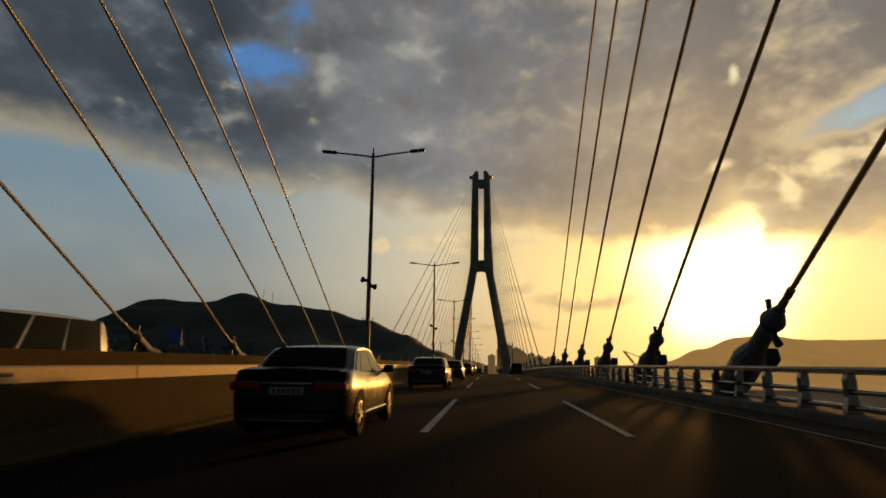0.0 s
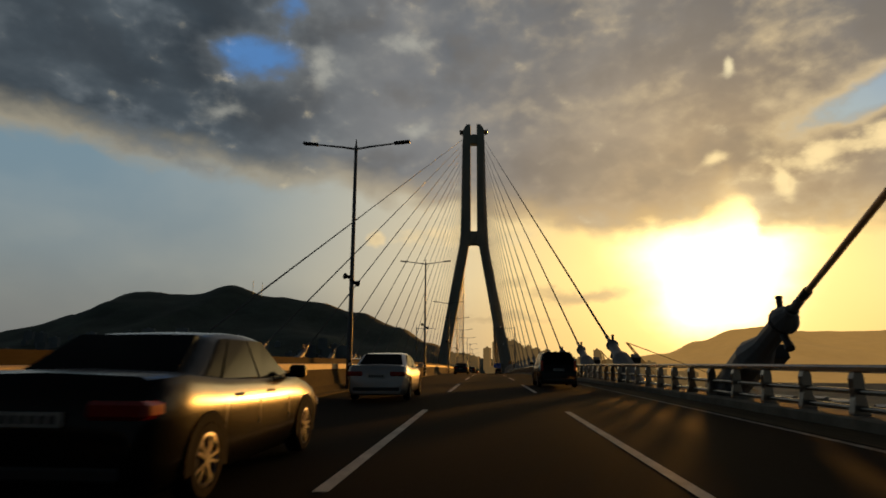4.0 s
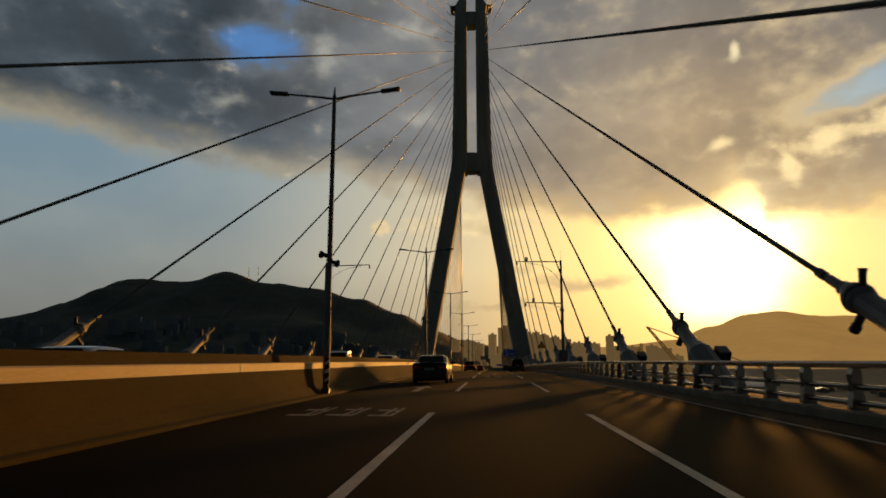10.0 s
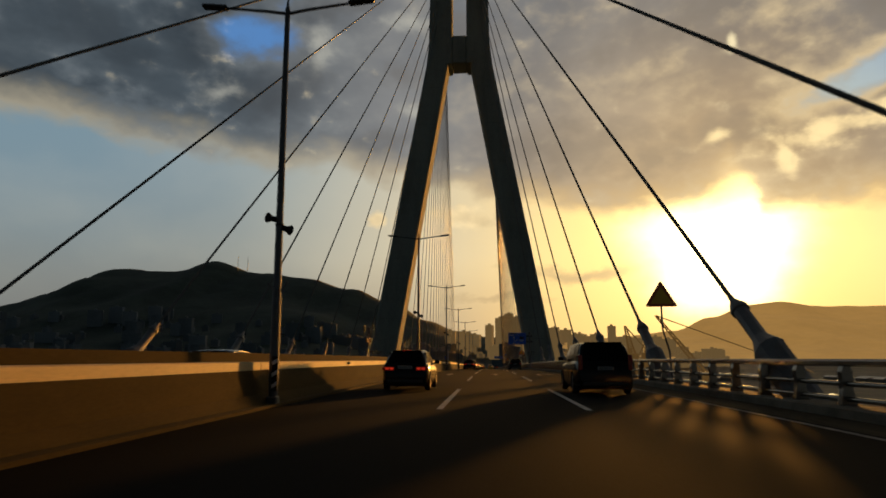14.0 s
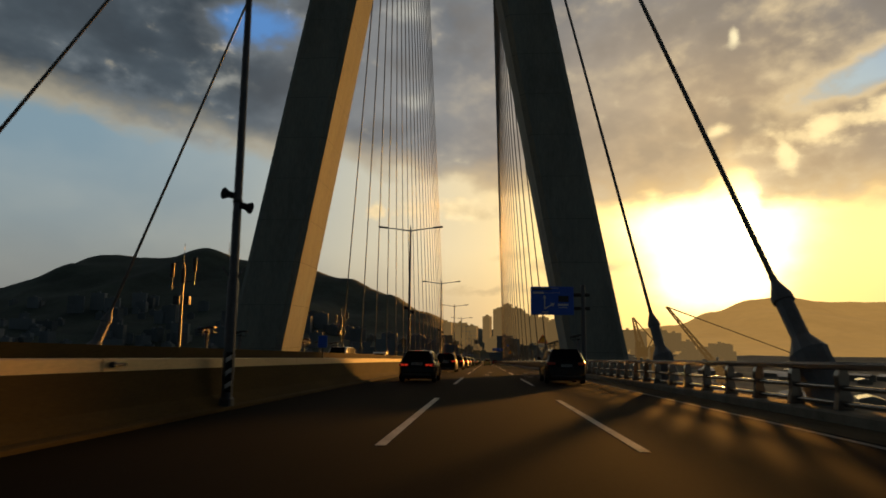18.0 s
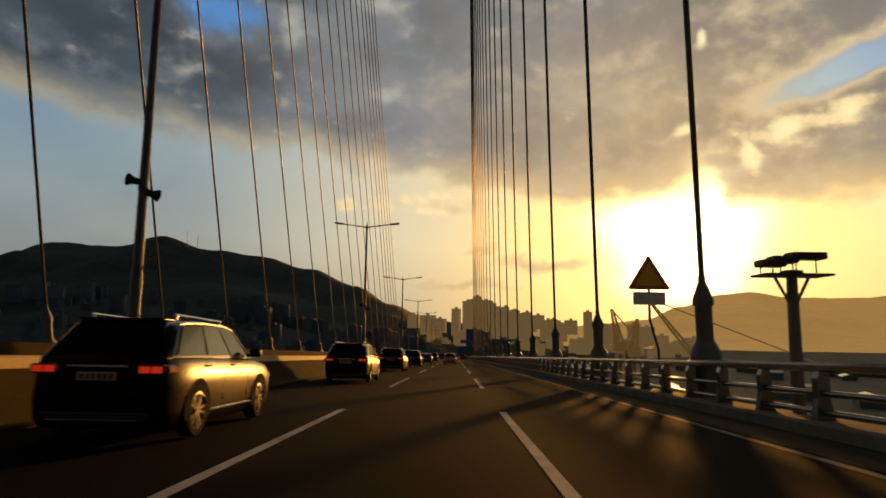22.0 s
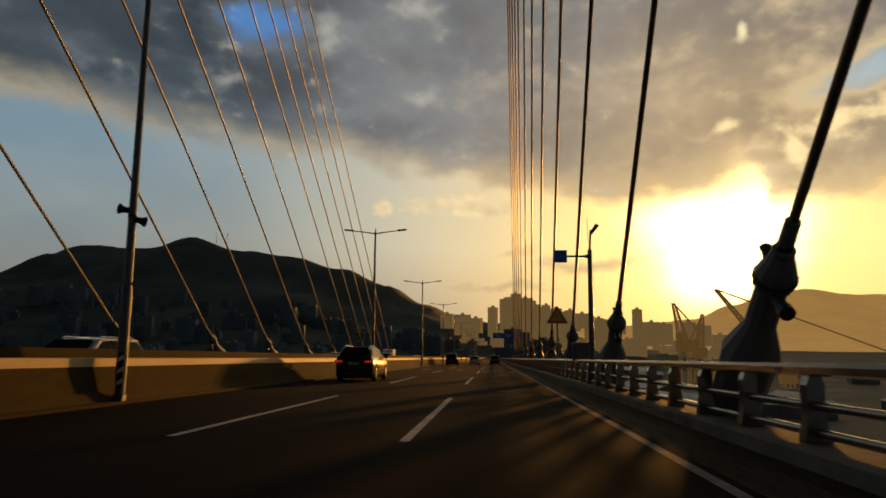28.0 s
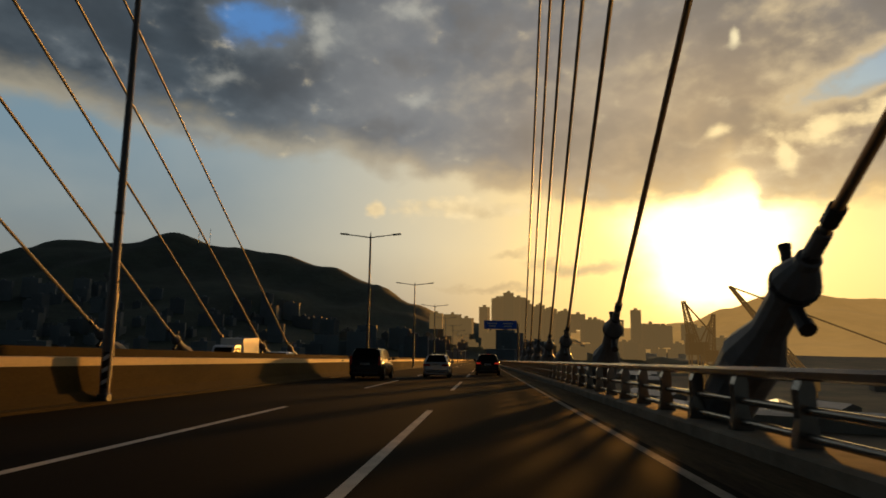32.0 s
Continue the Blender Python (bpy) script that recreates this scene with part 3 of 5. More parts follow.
def fan(ys, pylon_y, group, boxed):
    """Cables from the anchors at ys (nearest the pylon first) up to its upper columns."""
    for i, y in enumerate(ys):
        h = 73 + (117 - 73) * i / (len(ys) - 1)
        side = 1 if y > pylon_y else -1
        for s, x in ((1, CX_R), (-1, CX_L)):
            top = (AXIS + s * 4.6, pylon_y + side * 2.6, deck(PY) + h)
            rise = (Vector(top) - Vector((x, y, deck(y)))).normalized().z
            head = 3.14 - 0.036 * i
            stay(x, y + (1.2 if s < 0 else 0), top, group, i, anchor_meshes(rise, 0.22 + 0.004 * i, boxed * side * s, head, i > 9, i > 6), head)


fan([330.9 - 12.75 * k for k in range(19)], PY, "stay cables of the main span", 1)
fan([384.2 + 12.72 * min(k, 14) + 9.0 * max(0, k - 14) for k in range(19)], PY, "stay cables of the side span", 0)
fan([84.2 - 12.7 * k for k in range(19)][::-1], 91.75 - (PY - 91.75), "stay cables of the pylon behind", 1)


# ---- lamp posts in the median ----
def lamp_post(speakers):
    root = empty("lamp_post", (0, 0, 0), "slim grey steel double-armed lamp post%s on the median" % (" with two loudspeakers" if speakers else ""), "street lamp", "lamp posts along the median")
    bm = bmesh.new()
    tube(bm, (0, 0, 0.05), (0, 0, 10.6), 0.115, 0.07, 12)
    tube(bm, (0, 0, 10.6), (0, 0, 10.92), 0.05, 0.02, 8)
    part("pole", bm, STEEL, root, smooth=False)
    bm = bmesh.new()
    box(bm, 0, 0, 0.14, 0.26, 0.26, 0.24, 0.04)
    part("base_box", bm, STEEL, root)
    bm = bmesh.new()
    box(bm, 0.07, -0.15, 0.80, 0.14, 0.02, 0.85, 0.005)
    plate = part("marker_plate", bm, HORN, root, "dark delineator plate with slanted white stripes")
    for z in (0.46, 0.74, 1.02):
        bm = bmesh.new()
        prism(bm, [(0.005, z - 0.02), (0.135, z + 0.06), (0.135, z + 0.16), (0.005, z + 0.08)], -0.168, -0.161)
        part("stripe", bm, SIGN_WHITE, plate)
    for s in (-1, 1):
        bm = bmesh.new()
        tube(bm, (0, 0, 10.46), (s * 0.6, 0, 10.56), 0.05, 0.045, 8)
        tube(bm, (s * 0.6, 0, 10.56), (s * 1.75, 0, 10.70), 0.045, 0.035, 8)
        part("arm", bm, STEEL, root)
        bm = bmesh.new()
        vs = box(bm, 0, 0, 0, 0.72, 0.24, 0.12, 0.04)
        bmesh.ops.transform(bm, matrix=Matrix.Translation((s * 2.05, 0, 10.74)) @ Matrix.Rotation(-s * 0.10, 4, "Y"), verts=vs)
        part("lamp_head", bm, DARK, root)
    for z, d in () if not speakers else ((4.74, Vector((-0.62, -0.78, 0.06))), (4.50, Vector((0.62, 0.76, -0.14)))):
        bm = bmesh.new()
        o = Vector((0.11 if d.x > 0 else -0.13, 0, z))
        tube(bm, (0, 0, z - 0.06), o, 0.022, 0.022, 6)
        tube(bm, o - d * 0.06, o + d * 0.10, 0.075, 0.08, 12)
        tube(bm, o + d * 0.10, o + d * 0.20, 0.08, 0.125, 14)
        tube(bm, o + d * 0.20, o + d * 0.22, 0.135, 0.135, 14)
        part("loudspeaker", bm, HORN, root)
    bm = bmesh.new()
    tube(bm, (0, 0, 4.55), (0, 0, 4.62), 0.11, 0.11, 12)
    part("clamp", bm, DARK, root)
    bm = bmesh.new()
    tube(bm, (0, 0, 0.6), (0, 0, 2.8), 0.125, 0.118, 12)
    part("sleeve", bm, STEEL, root)
    for s in (-1, 1):
        bm = bmesh.new()
        tube(bm, (s * 0.08, 0, 2.85), (s * 0.26, 0, 3.1), 0.02, 0.02, 6)
        part("flag_holder", bm, STEEL, root)
    return root


LAMP0, LAMP_STEP = 26.86, 32.11
LAMP_SHIFT = {1: -0.4, 4: 4.4, 7: -0.2, 10: -0.2, 11: -0.3, 12: 0.15, 15: -0.3, 16: -0.3, 17: 0.75}  # posts set off the even spacing
for speakers, ks in ((True, range(-2, 15)), (False, range(15, 27))):
    first = lamp_post(speakers)
    for n, k in enumerate(ks):
        y = LAMP0 + k * LAMP_STEP + LAMP_SHIFT.get(k, 0)
        if n:
            copy_thing(first, pose(0, y, deck(y)))
        else:
            first.location = (0, y, deck(y))


# ---- land, water, city ----
tagged(part("water", mesh_from("water", [(-4800, -600, -66), (4800, -600, -66), (4800, 4900, -66), (-4800, 4900, -66)], [(0, 1, 2, 3)]), WATER),
       "calm dark harbour water far below the bridge", "water", kind="structure")


def ridge(knots, x):
    """Smooth height between a few (x, height) knots."""
    if x <= knots[0][0]:
        return knots[0][1]
    for (a, h), (b, k) in zip(knots, knots[1:]):
        if x <= b:
            u = (x - a) / (b - a)
            u = u * u * (3 - 2 * u)
            return h + (k - h) * u
    return knots[-1][1]


def hill(name, knots, crest, front, back, mat, label, rough=14.0, step=24.0):
    """A wooded ridge: crest line at y = crest, falling to the water at front and back. Returns its height as a function."""
    x0, x1 = knots[0][0], knots[-1][0]
    nx, ny = int((x1 - x0) / step), 34

    def height(x, y):
        f = (y - front) / (crest - front) if y < crest else (back - y) / (back - crest)
        f = max(0.0, min(1.0, f))
        f = f ** 0.8 * (0.35 + 0.65 * f) if y < crest else f
        h = ridge(knots, x + 60 * noise.noise((x / 400, y / 400, 3)))
        n = noise.fractal((x / 260, y / 260, 7.1), 1.0, 2.0, 4) * rough * 2.2 * (0.3 + f) * (1 - 0.75 * f ** 6) + noise.noise((x / 45, y / 45, 1.3)) * rough * 0.16
        return -67 + (h + 67) * f + (n if front < y < back else 0)

    verts, faces = [], []
    for j in range(ny + 1):
        y = front + (back - front) * j / ny
        verts += [(x0 + (x1 - x0) * i / nx, y, height(x0 + (x1 - x0) * i / nx, y)) for i in range(nx + 1)]
    for j in range(ny):
        for i in range(nx):
            a = j * (nx + 1) + i
            faces.append((a, a + 1, a + nx + 2, a + nx + 1))
    tagged(part(name, mesh_from(name, verts, faces, True), mat), label, "hill", kind="structure")
    return height


ground_at = hill("mountain", [(-4000, 54), (-2480, 68), (-1958, 107), (-1643, 196), (-1366, 292), (-1165, 286), (-1018, 318), (-869, 270), (-668, 245), (-478, 204), (-353, 144), (-239, 84), (-115, 42), (38, 17), (239, -20), (400, -60)],
     2505, 1230, 3450, FOREST, "dark wooded mountain ridge above the harbour town")
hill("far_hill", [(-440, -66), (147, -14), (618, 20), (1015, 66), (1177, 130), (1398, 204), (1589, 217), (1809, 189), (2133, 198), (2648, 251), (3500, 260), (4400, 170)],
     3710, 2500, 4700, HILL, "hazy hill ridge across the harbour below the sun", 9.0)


QUAY = material("quay_ground", (0.24, 0.18, 0.11), 0.85, 0, 0.5, 0.02, 0.6, 0.2, dark=(0.10, 0.078, 0.05))
SHED_WALL = material("shed_wall", (0.22, 0.19, 0.15), 0.8, 0, 0.3, 0.05, 1.0, 0.05, spread=0.5)
SHED_ROOF = material("shed_roof_sheet", (0.30, 0.28, 0.25), 0.25, 0.5, 0.25, 0.05, 1.0, 0.05, spread=0.5)


def quay():
    """Flat harbour ground beyond the water, with a ragged shore."""
    rng = random.Random(11)
    near = [(-1700 + 60 * i, 1200 - 480 * math.exp(-((-1700 + 60 * i - 330) / 420) ** 2) + rng.uniform(-25, 25)) for i in range(62)]
    verts, faces = [], []
    for x, y in near:
        verts += [(x, y, -70), (x, y, -63.5), (x, 2900, -63.5)]
    for i in range(len(near) - 1):
        for j in range(2):
            k = 3 * i + j
            faces.append((k, k + 3, k + 4, k + 1))
    tagged(part("harbour_ground", mesh_from("harbour_ground", verts, faces), QUAY), "dark paved harbour ground along the far shore", "ground", kind="structure")


quay()


def shed(x, y, w, d, h, turn):
    root = empty("harbour_shed", (x, y, -63.5), "long low harbour shed with a sheet-metal gable roof", "shed", "harbour sheds")
    root.rotation_euler = (0, 0, turn)
    bm = bmesh.new()
    box(bm, 0, 0, h / 2, w, d, h)
    part("wall", bm, SHED_WALL, root)
    bm = bmesh.new()
    prism(bm, [(-w / 2 - 0.6, h), (w / 2 + 0.6, h), (0, h + w * 0.16)], -d / 2 - 0.6, d / 2 + 0.6)
    part("roof", bm, SHED_ROOF, root)


rng = random.Random(21)
for i in range(34):
    x = rng.uniform(120, 620)
    shed(x, rng.uniform(860, 1550), rng.uniform(12, 22), rng.uniform(25, 60), rng.uniform(5, 9), rng.choice((0.1, 0.5, -0.4, 1.3)))


# ---- signs and poles along the bridge ----
def text_mesh(words, size, stretch=1.0):
    """Flat lettering with the built-in font, as a mesh in the x-y plane, centred."""
    cu = bpy.data.curves.new("lettering", "FONT")
    cu.body, cu.size, cu.align_x, cu.align_y, cu.offset = words, size, "CENTER", "CENTER", 0.022
    tmp = bpy.data.objects.new("lettering", cu)
    me = bpy.data.meshes.new_from_object(tmp)
    bpy.data.objects.remove(tmp)
    for v in me.vertices:
        v.co.y *= stretch
    return me


def flat(bm, pts, y):
    """A thin plate of (x, z) points facing -y."""
    prism(bm, pts, y - 0.02, y)


def direction_sign():
    """Blue direction sign on a bracket of a thick post beside the pylon."""
    y = 348.2
    root = empty("direction_sign", (12.62, y, deck(y)), "blue overhead direction sign with white arrows on a thick grey post", "road sign")
    bm = bmesh.new()
    tube(bm, (0, 0, 0.1), (0, 0, 7.35), 0.21, 0.19, 16)
    part("post", bm, STEEL, root)
    for z in (6.55, 5.45):
        bm = bmesh.new()
        tube(bm, (0.55, 0, z), (-0.9, 0, z), 0.15, 0.15, 12)
        part("bracket", bm, DARK, root)
    bm = bmesh.new()
    box(bm, -2.6, -0.22, 6.05, 3.6, 0.06, 2.3, 0.02)
    board = part("board", bm, SIGN_BLUE, root, "blue reflective board")
    bm = bmesh.new()
    for x0, x1, z0, z1 in ((-4.3, -2.0, 7.05, 7.09), (-3.2, -1.9, 6.68, 6.70)):
        flat(bm, [(x0, z0), (x1, z0), (x1, z1), (x0, z1)], -0.255)
    part("rule_line", bm, SIGN_WHITE, board)
    bm = bmesh.new()
    flat(bm, [(-3.28, 5.35), (-3.18, 5.35), (-3.18, 6.25), (-3.07, 6.25), (-3.23, 6.52), (-3.39, 6.25), (-3.28, 6.25)], -0.256)
    part("arrow", bm, SIGN_WHITE, board)
    bm = bmesh.new()
    flat(bm, [(-3.17, 5.36), (-2.62, 5.66), (-2.55, 5.55), (-2.40, 5.84), (-2.74, 5.86), (-2.68, 5.76), (-3.17, 5.48)], -0.257)
    part("arrow", bm, SIGN_WHITE, board)
    root.scale = (0.86, 0.86, 0.89)
    for cx, cz, w, h, m in ((-3.45, 7.0, 1.6, 0.14, DARK), (-1.65, 6.2, 0.86, 0.5, DARK), (-3.75, 6.70, 0.9, 0.16, SIGN_WHITE), (-1.7, 5.72, 0.9, 0.16, SIGN_WHITE), (-3.2, 5.12, 0.55, 0.1, SIGN_WHITE), (-1.7, 5.5, 0.7, 0.05, SIGN_WHITE)):
        bm = bmesh.new()
        flat(bm, [(cx - w / 2, cz - h / 2), (cx + w / 2, cz - h / 2), (cx + w / 2, cz + h / 2), (cx - w / 2, cz + h / 2)], -0.258)
        part("name_panel", bm, m, board)


direction_sign()


def warning_sign(y, plate, label):
    root = empty("warning_sign", (13.25, y, deck(y)), label, "road sign", "triangular warning signs")
    bm = bmesh.new()
    tube(bm, (0.35, 0.1, 0.15), (0.30, 0.1, 1.5), 0.045, 0.045, 8)
    tube(bm, (0.30, 0.1, 1.5), (0.02, 0.05, 2.5), 0.045, 0.045, 8)
    tube(bm, (0.02, 0.05, 2.5), (0, 0.03, 4.35), 0.045, 0.045, 8)
    part("post", bm, STEEL, root)
    bm = bmesh.new()
    flat(bm, [(-0.66, 3.52), (0.66, 3.52), (0.70, 3.58), (0.04, 4.66), (-0.04, 4.66), (-0.70, 3.58)], -0.02)
    tri = part("triangle", bm, SIGN_RED, root, "red-bordered yellow triangle")
    bm = bmesh.new()
    flat(bm, [(-0.48, 3.66), (0.48, 3.66), (0, 4.44)], -0.045)
    part("face", bm, SIGN_YELLOW, tri)
    if plate:
        bm = bmesh.new()
        box(bm, 0, -0.02, 3.22, 1.1, 0.03, 0.44, 0.01)
        part("plate", bm, SIGN_WHITE, root, "white plate below the triangle")


warning_sign(265.0, False, "yellow triangular warning sign with red border on a bent post")
warning_sign(388.4, True, "triangular warning sign with a plate on a bent post")
warning_sign(504.3, False, "yellow triangular warning sign with red border on a bent post")


def gantry_pole(x, y, side, cameras):
    """A tall pole with curved-braced camera arms over the carriageway."""
    root = empty("camera_pole", (x, y, deck(y)), "tall dark steel pole with long camera arms and a curved cable", "camera pole", "camera poles")
    bm = bmesh.new()
    tube(bm, (0, 0, 0.1), (0, 0, 7.0), 0.19, 0.16, 14)
    tube(bm, (0, 0, 7.0), (0, 0, 12.5), 0.15, 0.11, 14)
    tube(bm, (0, 0, 6.75), (0, 0, 7.05), 0.24, 0.24, 14)
    tube(bm, (0, 0, 12.5), (0, 0, 13.6), 0.015, 0.01, 6)
    part("pole", bm, STEEL, root)
    arms = ((12.3, 4.9), (7.65, 4.0)) if cameras else ((12.15, 5.1),)
    for z, n in arms:
        bm = bmesh.new()
        tube(bm, (0, 0, z), (side * n, 0, z + 0.1), 0.07, 0.05, 8)
        part("arm", bm, STEEL, root)
        bm = bmesh.new()
        pts = [(side * n * 0.8 * (1 - math.cos(u)), z - 0.1 - 3.0 * (1 - math.sin(u))) for u in [i * math.pi / 20 for i in range(11)]] if z > 12 else [(0, z - 0.5), (side * 0.8, z - 0.25), (side * 1.6, z)]
        for (x0, z0), (x1, z1) in zip(pts, pts[1:]):
            tube(bm, (x0, 0, z0), (x1, 0, z1), 0.022, 0.022, 6)
        part("brace_cable", bm, DARK, root)
        bm = bmesh.new()
        tube(bm, (side * n, 0, z - 0.3), (side * n, 0, z + 0.1), 0.10, 0.07, 10)
        part("camera", bm, DARK, root)
        if cameras:
            bm = bmesh.new()
            tube(bm, (side * n * 0.78, 0, z + 0.1), (side * n * 0.78, 0, z + 0.5), 0.16, 0.16, 12)
            tube(bm, (side * n * 0.78, 0, z + 0.5), (side * n * 0.78, 0, z + 0.62), 0.16, 0.06, 12)
            part("sensor", bm, SIGN_WHITE, root)
    bm = bmesh.new()
    box(bm, -side * 0.15, -0.1, 1.85, 1.3, 0.6, 1.35, 0.05)
    box(bm, -side * 0.15, -0.1, 1.85, 1.36, 0.5, 1.0, 0.05)
    part("cabinet", bm, STEEL, root, "grey control cabinet")


gantry_pole(13.4, 236.6, -1, True)
gantry_pole(-13.55, 237.0, 1, False)


def small_camera_pole():
    y = 489.9
    root = empty("sign_pole", (13.3, y, deck(y)), "slim dark pole with a square blue sign on a short arm", "sign pole")
    bm = bmesh.new()
    root.scale = (1.08, 1, 0.925)
    tube(bm, (0, 0, 0.1), (0, 0, 6.5), 0.12, 0.09, 12)
    tube(bm, (0, 0, 6.5), (0.06, 0, 7.5), 0.05, 0.04, 8)
    part("pole", bm, STEEL, root)
    bm = bmesh.new()
    tube(bm, (0, 0, 6.2), (-0.95, 0, 6.2), 0.05, 0.05, 8)
    tube(bm, (-0.05, 0, 6.2), (-0.25, 0, 6.2), 0.12, 0.05, 8)
    part("arm", bm, STEEL, root)
    bm = bmesh.new()
    box(bm, -1.2, 0, 6.2, 0.54, 0.12, 0.60, 0.03)
    part("sign_box", bm, SIGN_BLUE, root, "small blue box sign")
    bm = bmesh.new()
    tube(bm, (0.06, 0, 7.3), (0.34, 0, 7.75), 0.06, 0.09, 8)
    tube(bm, (-0.05, 0, 6.9), (-0.08, 0, 8.1), 0.012, 0.01, 6)
    part("sensor", bm, DARK, root)
    bm = bmesh.new()
    box(bm, -0.05, 2.9, 1.52, 0.82, 0.4, 1.0, 0.04)
    tube(bm, (-0.05, 2.9, 0.15), (-0.05, 2.9, 1.05), 0.06, 0.06, 8)
    part("cabinet", bm, STEEL, root, "grey control cabinet behind the railing")


small_camera_pole()


def blue_panel():
    y = 36.0
    root = empty("blue_sign", (-13.4, y, deck(y)), "small blue sign panel on a short dark post", "road sign")
    bm = bmesh.new()
    tube(bm, (0, 0, 0.1), (0, 0, 2.4), 0.06, 0.06, 8)
    part("post", bm, DARK, root)
    bm = bmesh.new()
    box(bm, 0, 0, 2.6, 0.75, 0.06, 0.95, 0.02)
    part("panel", bm, SIGN_BLUE, root)


blue_panel()


def overhead_sign():
    y = 634.0
    root = empty("overhead_sign", (14.6, y, deck(y)), "wide blue overhead road sign on a bent grey pole", "road sign")
    bm = bmesh.new()
    tube(bm, (0, 0, 0.1), (0, 0, 7.4), 0.2, 0.17, 12)
    part("pole", bm, STEEL, root)
    for z in (6.95, 7.55):
        bm = bmesh.new()
        tube(bm, (0, 0, z), (-5.7, 0, z), 0.09, 0.07, 8)
        part("arm", bm, STEEL, root)
    bm = bmesh.new()
    box(bm, -3.0, -0.14, 7.22, 5.6, 0.06, 1.45, 0.02)
    board = part("board", bm, SIGN_BLUE, root, "blue board with pale bars")
    for cx, w, cz in ((-4.4, 1.6, 7.45), (-1.7, 1.7, 7.45), (-4.4, 1.2, 7.0), (-1.7, 1.3, 7.0)):
        bm = bmesh.new()
        box(bm, cx, -0.18, cz, w, 0.02, 0.2)
        part("lettering_bar", bm, SIGN_WHITE, board)


overhead_sign()


def median_marker(y):
    root = empty("marker_panel", (-0.75, y, deck(y)), "small blue marker panel on a short post on the median", "road sign")
    bm = bmesh.new()
    tube(bm, (0, 0, 0.0), (0, 0, 1.5), 0.03, 0.03, 8)
    part("post", bm, DARK, root)
    bm = bmesh.new()
    box(bm, 0, -0.05, 1.72, 0.36, 0.04, 0.46, 0.02)
    part("panel", bm, SIGN_BLUE, root, "blue panel")


median_marker(326.6)


# ---- floodlight posts on the ledges beside the pylon ----
for x0, x1, nm in ((14.15, 18.3, "ledge"), (-18.6, -15.05, "ledge_west")):
    tagged(part(nm, strip(nm, [(x0, -0.9), (x1, -0.9), (x1, -0.4), (x0, -0.4)], 340, 404), KERB), "concrete ledge outside the railing at the pylon", "ledge", kind="structure")


FLOOD_X = 13.35


def flood_post():
    root = empty("floodlight_post", (0, 0, 0), "stout dark post with a platform of stepped floodlights", "floodlight", "floodlight posts at the pylon")
    bm = bmesh.new()
    tube(bm, (0, 0, -0.4), (0, 0, 3.75), 0.19, 0.15, 12)
    part("post", bm, PIPE, root)
    for s in (-1, 1):
        bm = bmesh.new()
        tube(bm, (s * 0.12, 0, 3.0), (s * 0.5, 0, 3.62), 0.05, 0.05, 6)
        part("brace", bm, PIPE, root)
    bm = bmesh.new()
    box(bm, 0, 0, 3.68, 2.0, 0.9, 0.06, 0.01)
    box(bm, 0, 0, 3.74, 0.5, 0.4, 0.14, 0.02)
    part("platform", bm, DARK, root)
    for cx, cz in ((-0.62, 3.98), (-0.25, 4.08), (0.45, 4.18)):
        bm = bmesh.new()
        box(bm, cx, 0, cz, 0.75 if cx < 0 else 1.05, 0.5, 0.18, 0.03)
        for s in (-0.3, 0.3):
            tube(bm, (cx + s, 0, 3.7), (cx + s, 0, cz), 0.02, 0.02, 6)
        part("floodlight", bm, DARK, root)
    return root


fl = flood_post()
fl.scale = (0.66, 0.76, 0.78)
fl.location = (FLOOD_X, 356.2, deck(356.2))
for x, ys in ((FLOOD_X, (369.2, 374.5, 379.5)), (-15.6, (348.8, 355.3, 367.5, 374.5, 381.5, 388.5))):
    for y in ys:
        copy_thing(fl, pose(x, y, deck(y)))


def antenna_mast(x, y):
    root = empty("antenna_mast", (x, y, deck(y)), "dark mast with panel antennas and instrument boxes", "antenna", "antenna masts")
    bm = bmesh.new()
    tube(bm, (0, 0, -0.4), (0, 0, 7.4), 0.13, 0.09, 10)
    tube(bm, (0, 0, 7.4), (0, 0, 8.9), 0.02, 0.015, 6)
    part("mast", bm, STEEL, root)
    for s, h in ((-0.8, 7.1), (0.8, 7.5), (0.0, 6.7)):
        bm = bmesh.new()
        tube(bm, (0, 0, h - 1.3), (s, 0.1, h - 1.2), 0.03, 0.03, 6)
        tube(bm, (s, 0.1, h - 1.5), (s, 0.1, h), 0.03, 0.03, 6)
        part("bracket", bm, STEEL, root)
        bm = bmesh.new()
        box(bm, s, -0.03, h - 0.1, 0.3, 0.16, 1.0, 0.04)
        part("panel_antenna", bm, DARK, root)
    for s in (-0.35, 0.4):
        bm = bmesh.new()
        box(bm, s, 0, 4.9, 0.42, 0.3, 0.6, 0.03)
        part("instrument_box", bm, DARK, root)


antenna_mast(-15.5, 344.3)
antenna_mast(-15.8, 394.0)

# ---- lettering and arrows on the road ----
def road_arrow(x, y, bend):
    """A straight arrow, or one whose head bends to the side."""
    verts = [(-0.14, 0), (0.14, 0), (0.14, 3.1), (0.45, 3.1), (0, 5.2), (-0.45, 3.1), (-0.14, 3.1)] if not bend else \
            [(-0.17, 0), (0.17, 0), (0.17, 3.3), (0.72, 3.3), (0.66, 2.5), (1.55, 3.75), (0.72, 4.9), (0.70, 4.1), (-0.17, 4.1)]
    me = mesh_from("road_arrow", [(x + (bend or 1) * px, y + py, deck(y + py) + 0.002) for px, py in verts], [tuple(range(len(verts)))])
    tagged(part("road_arrow", me, WORN), "worn white direction arrow painted on the asphalt", "road marking", "arrows on the road")


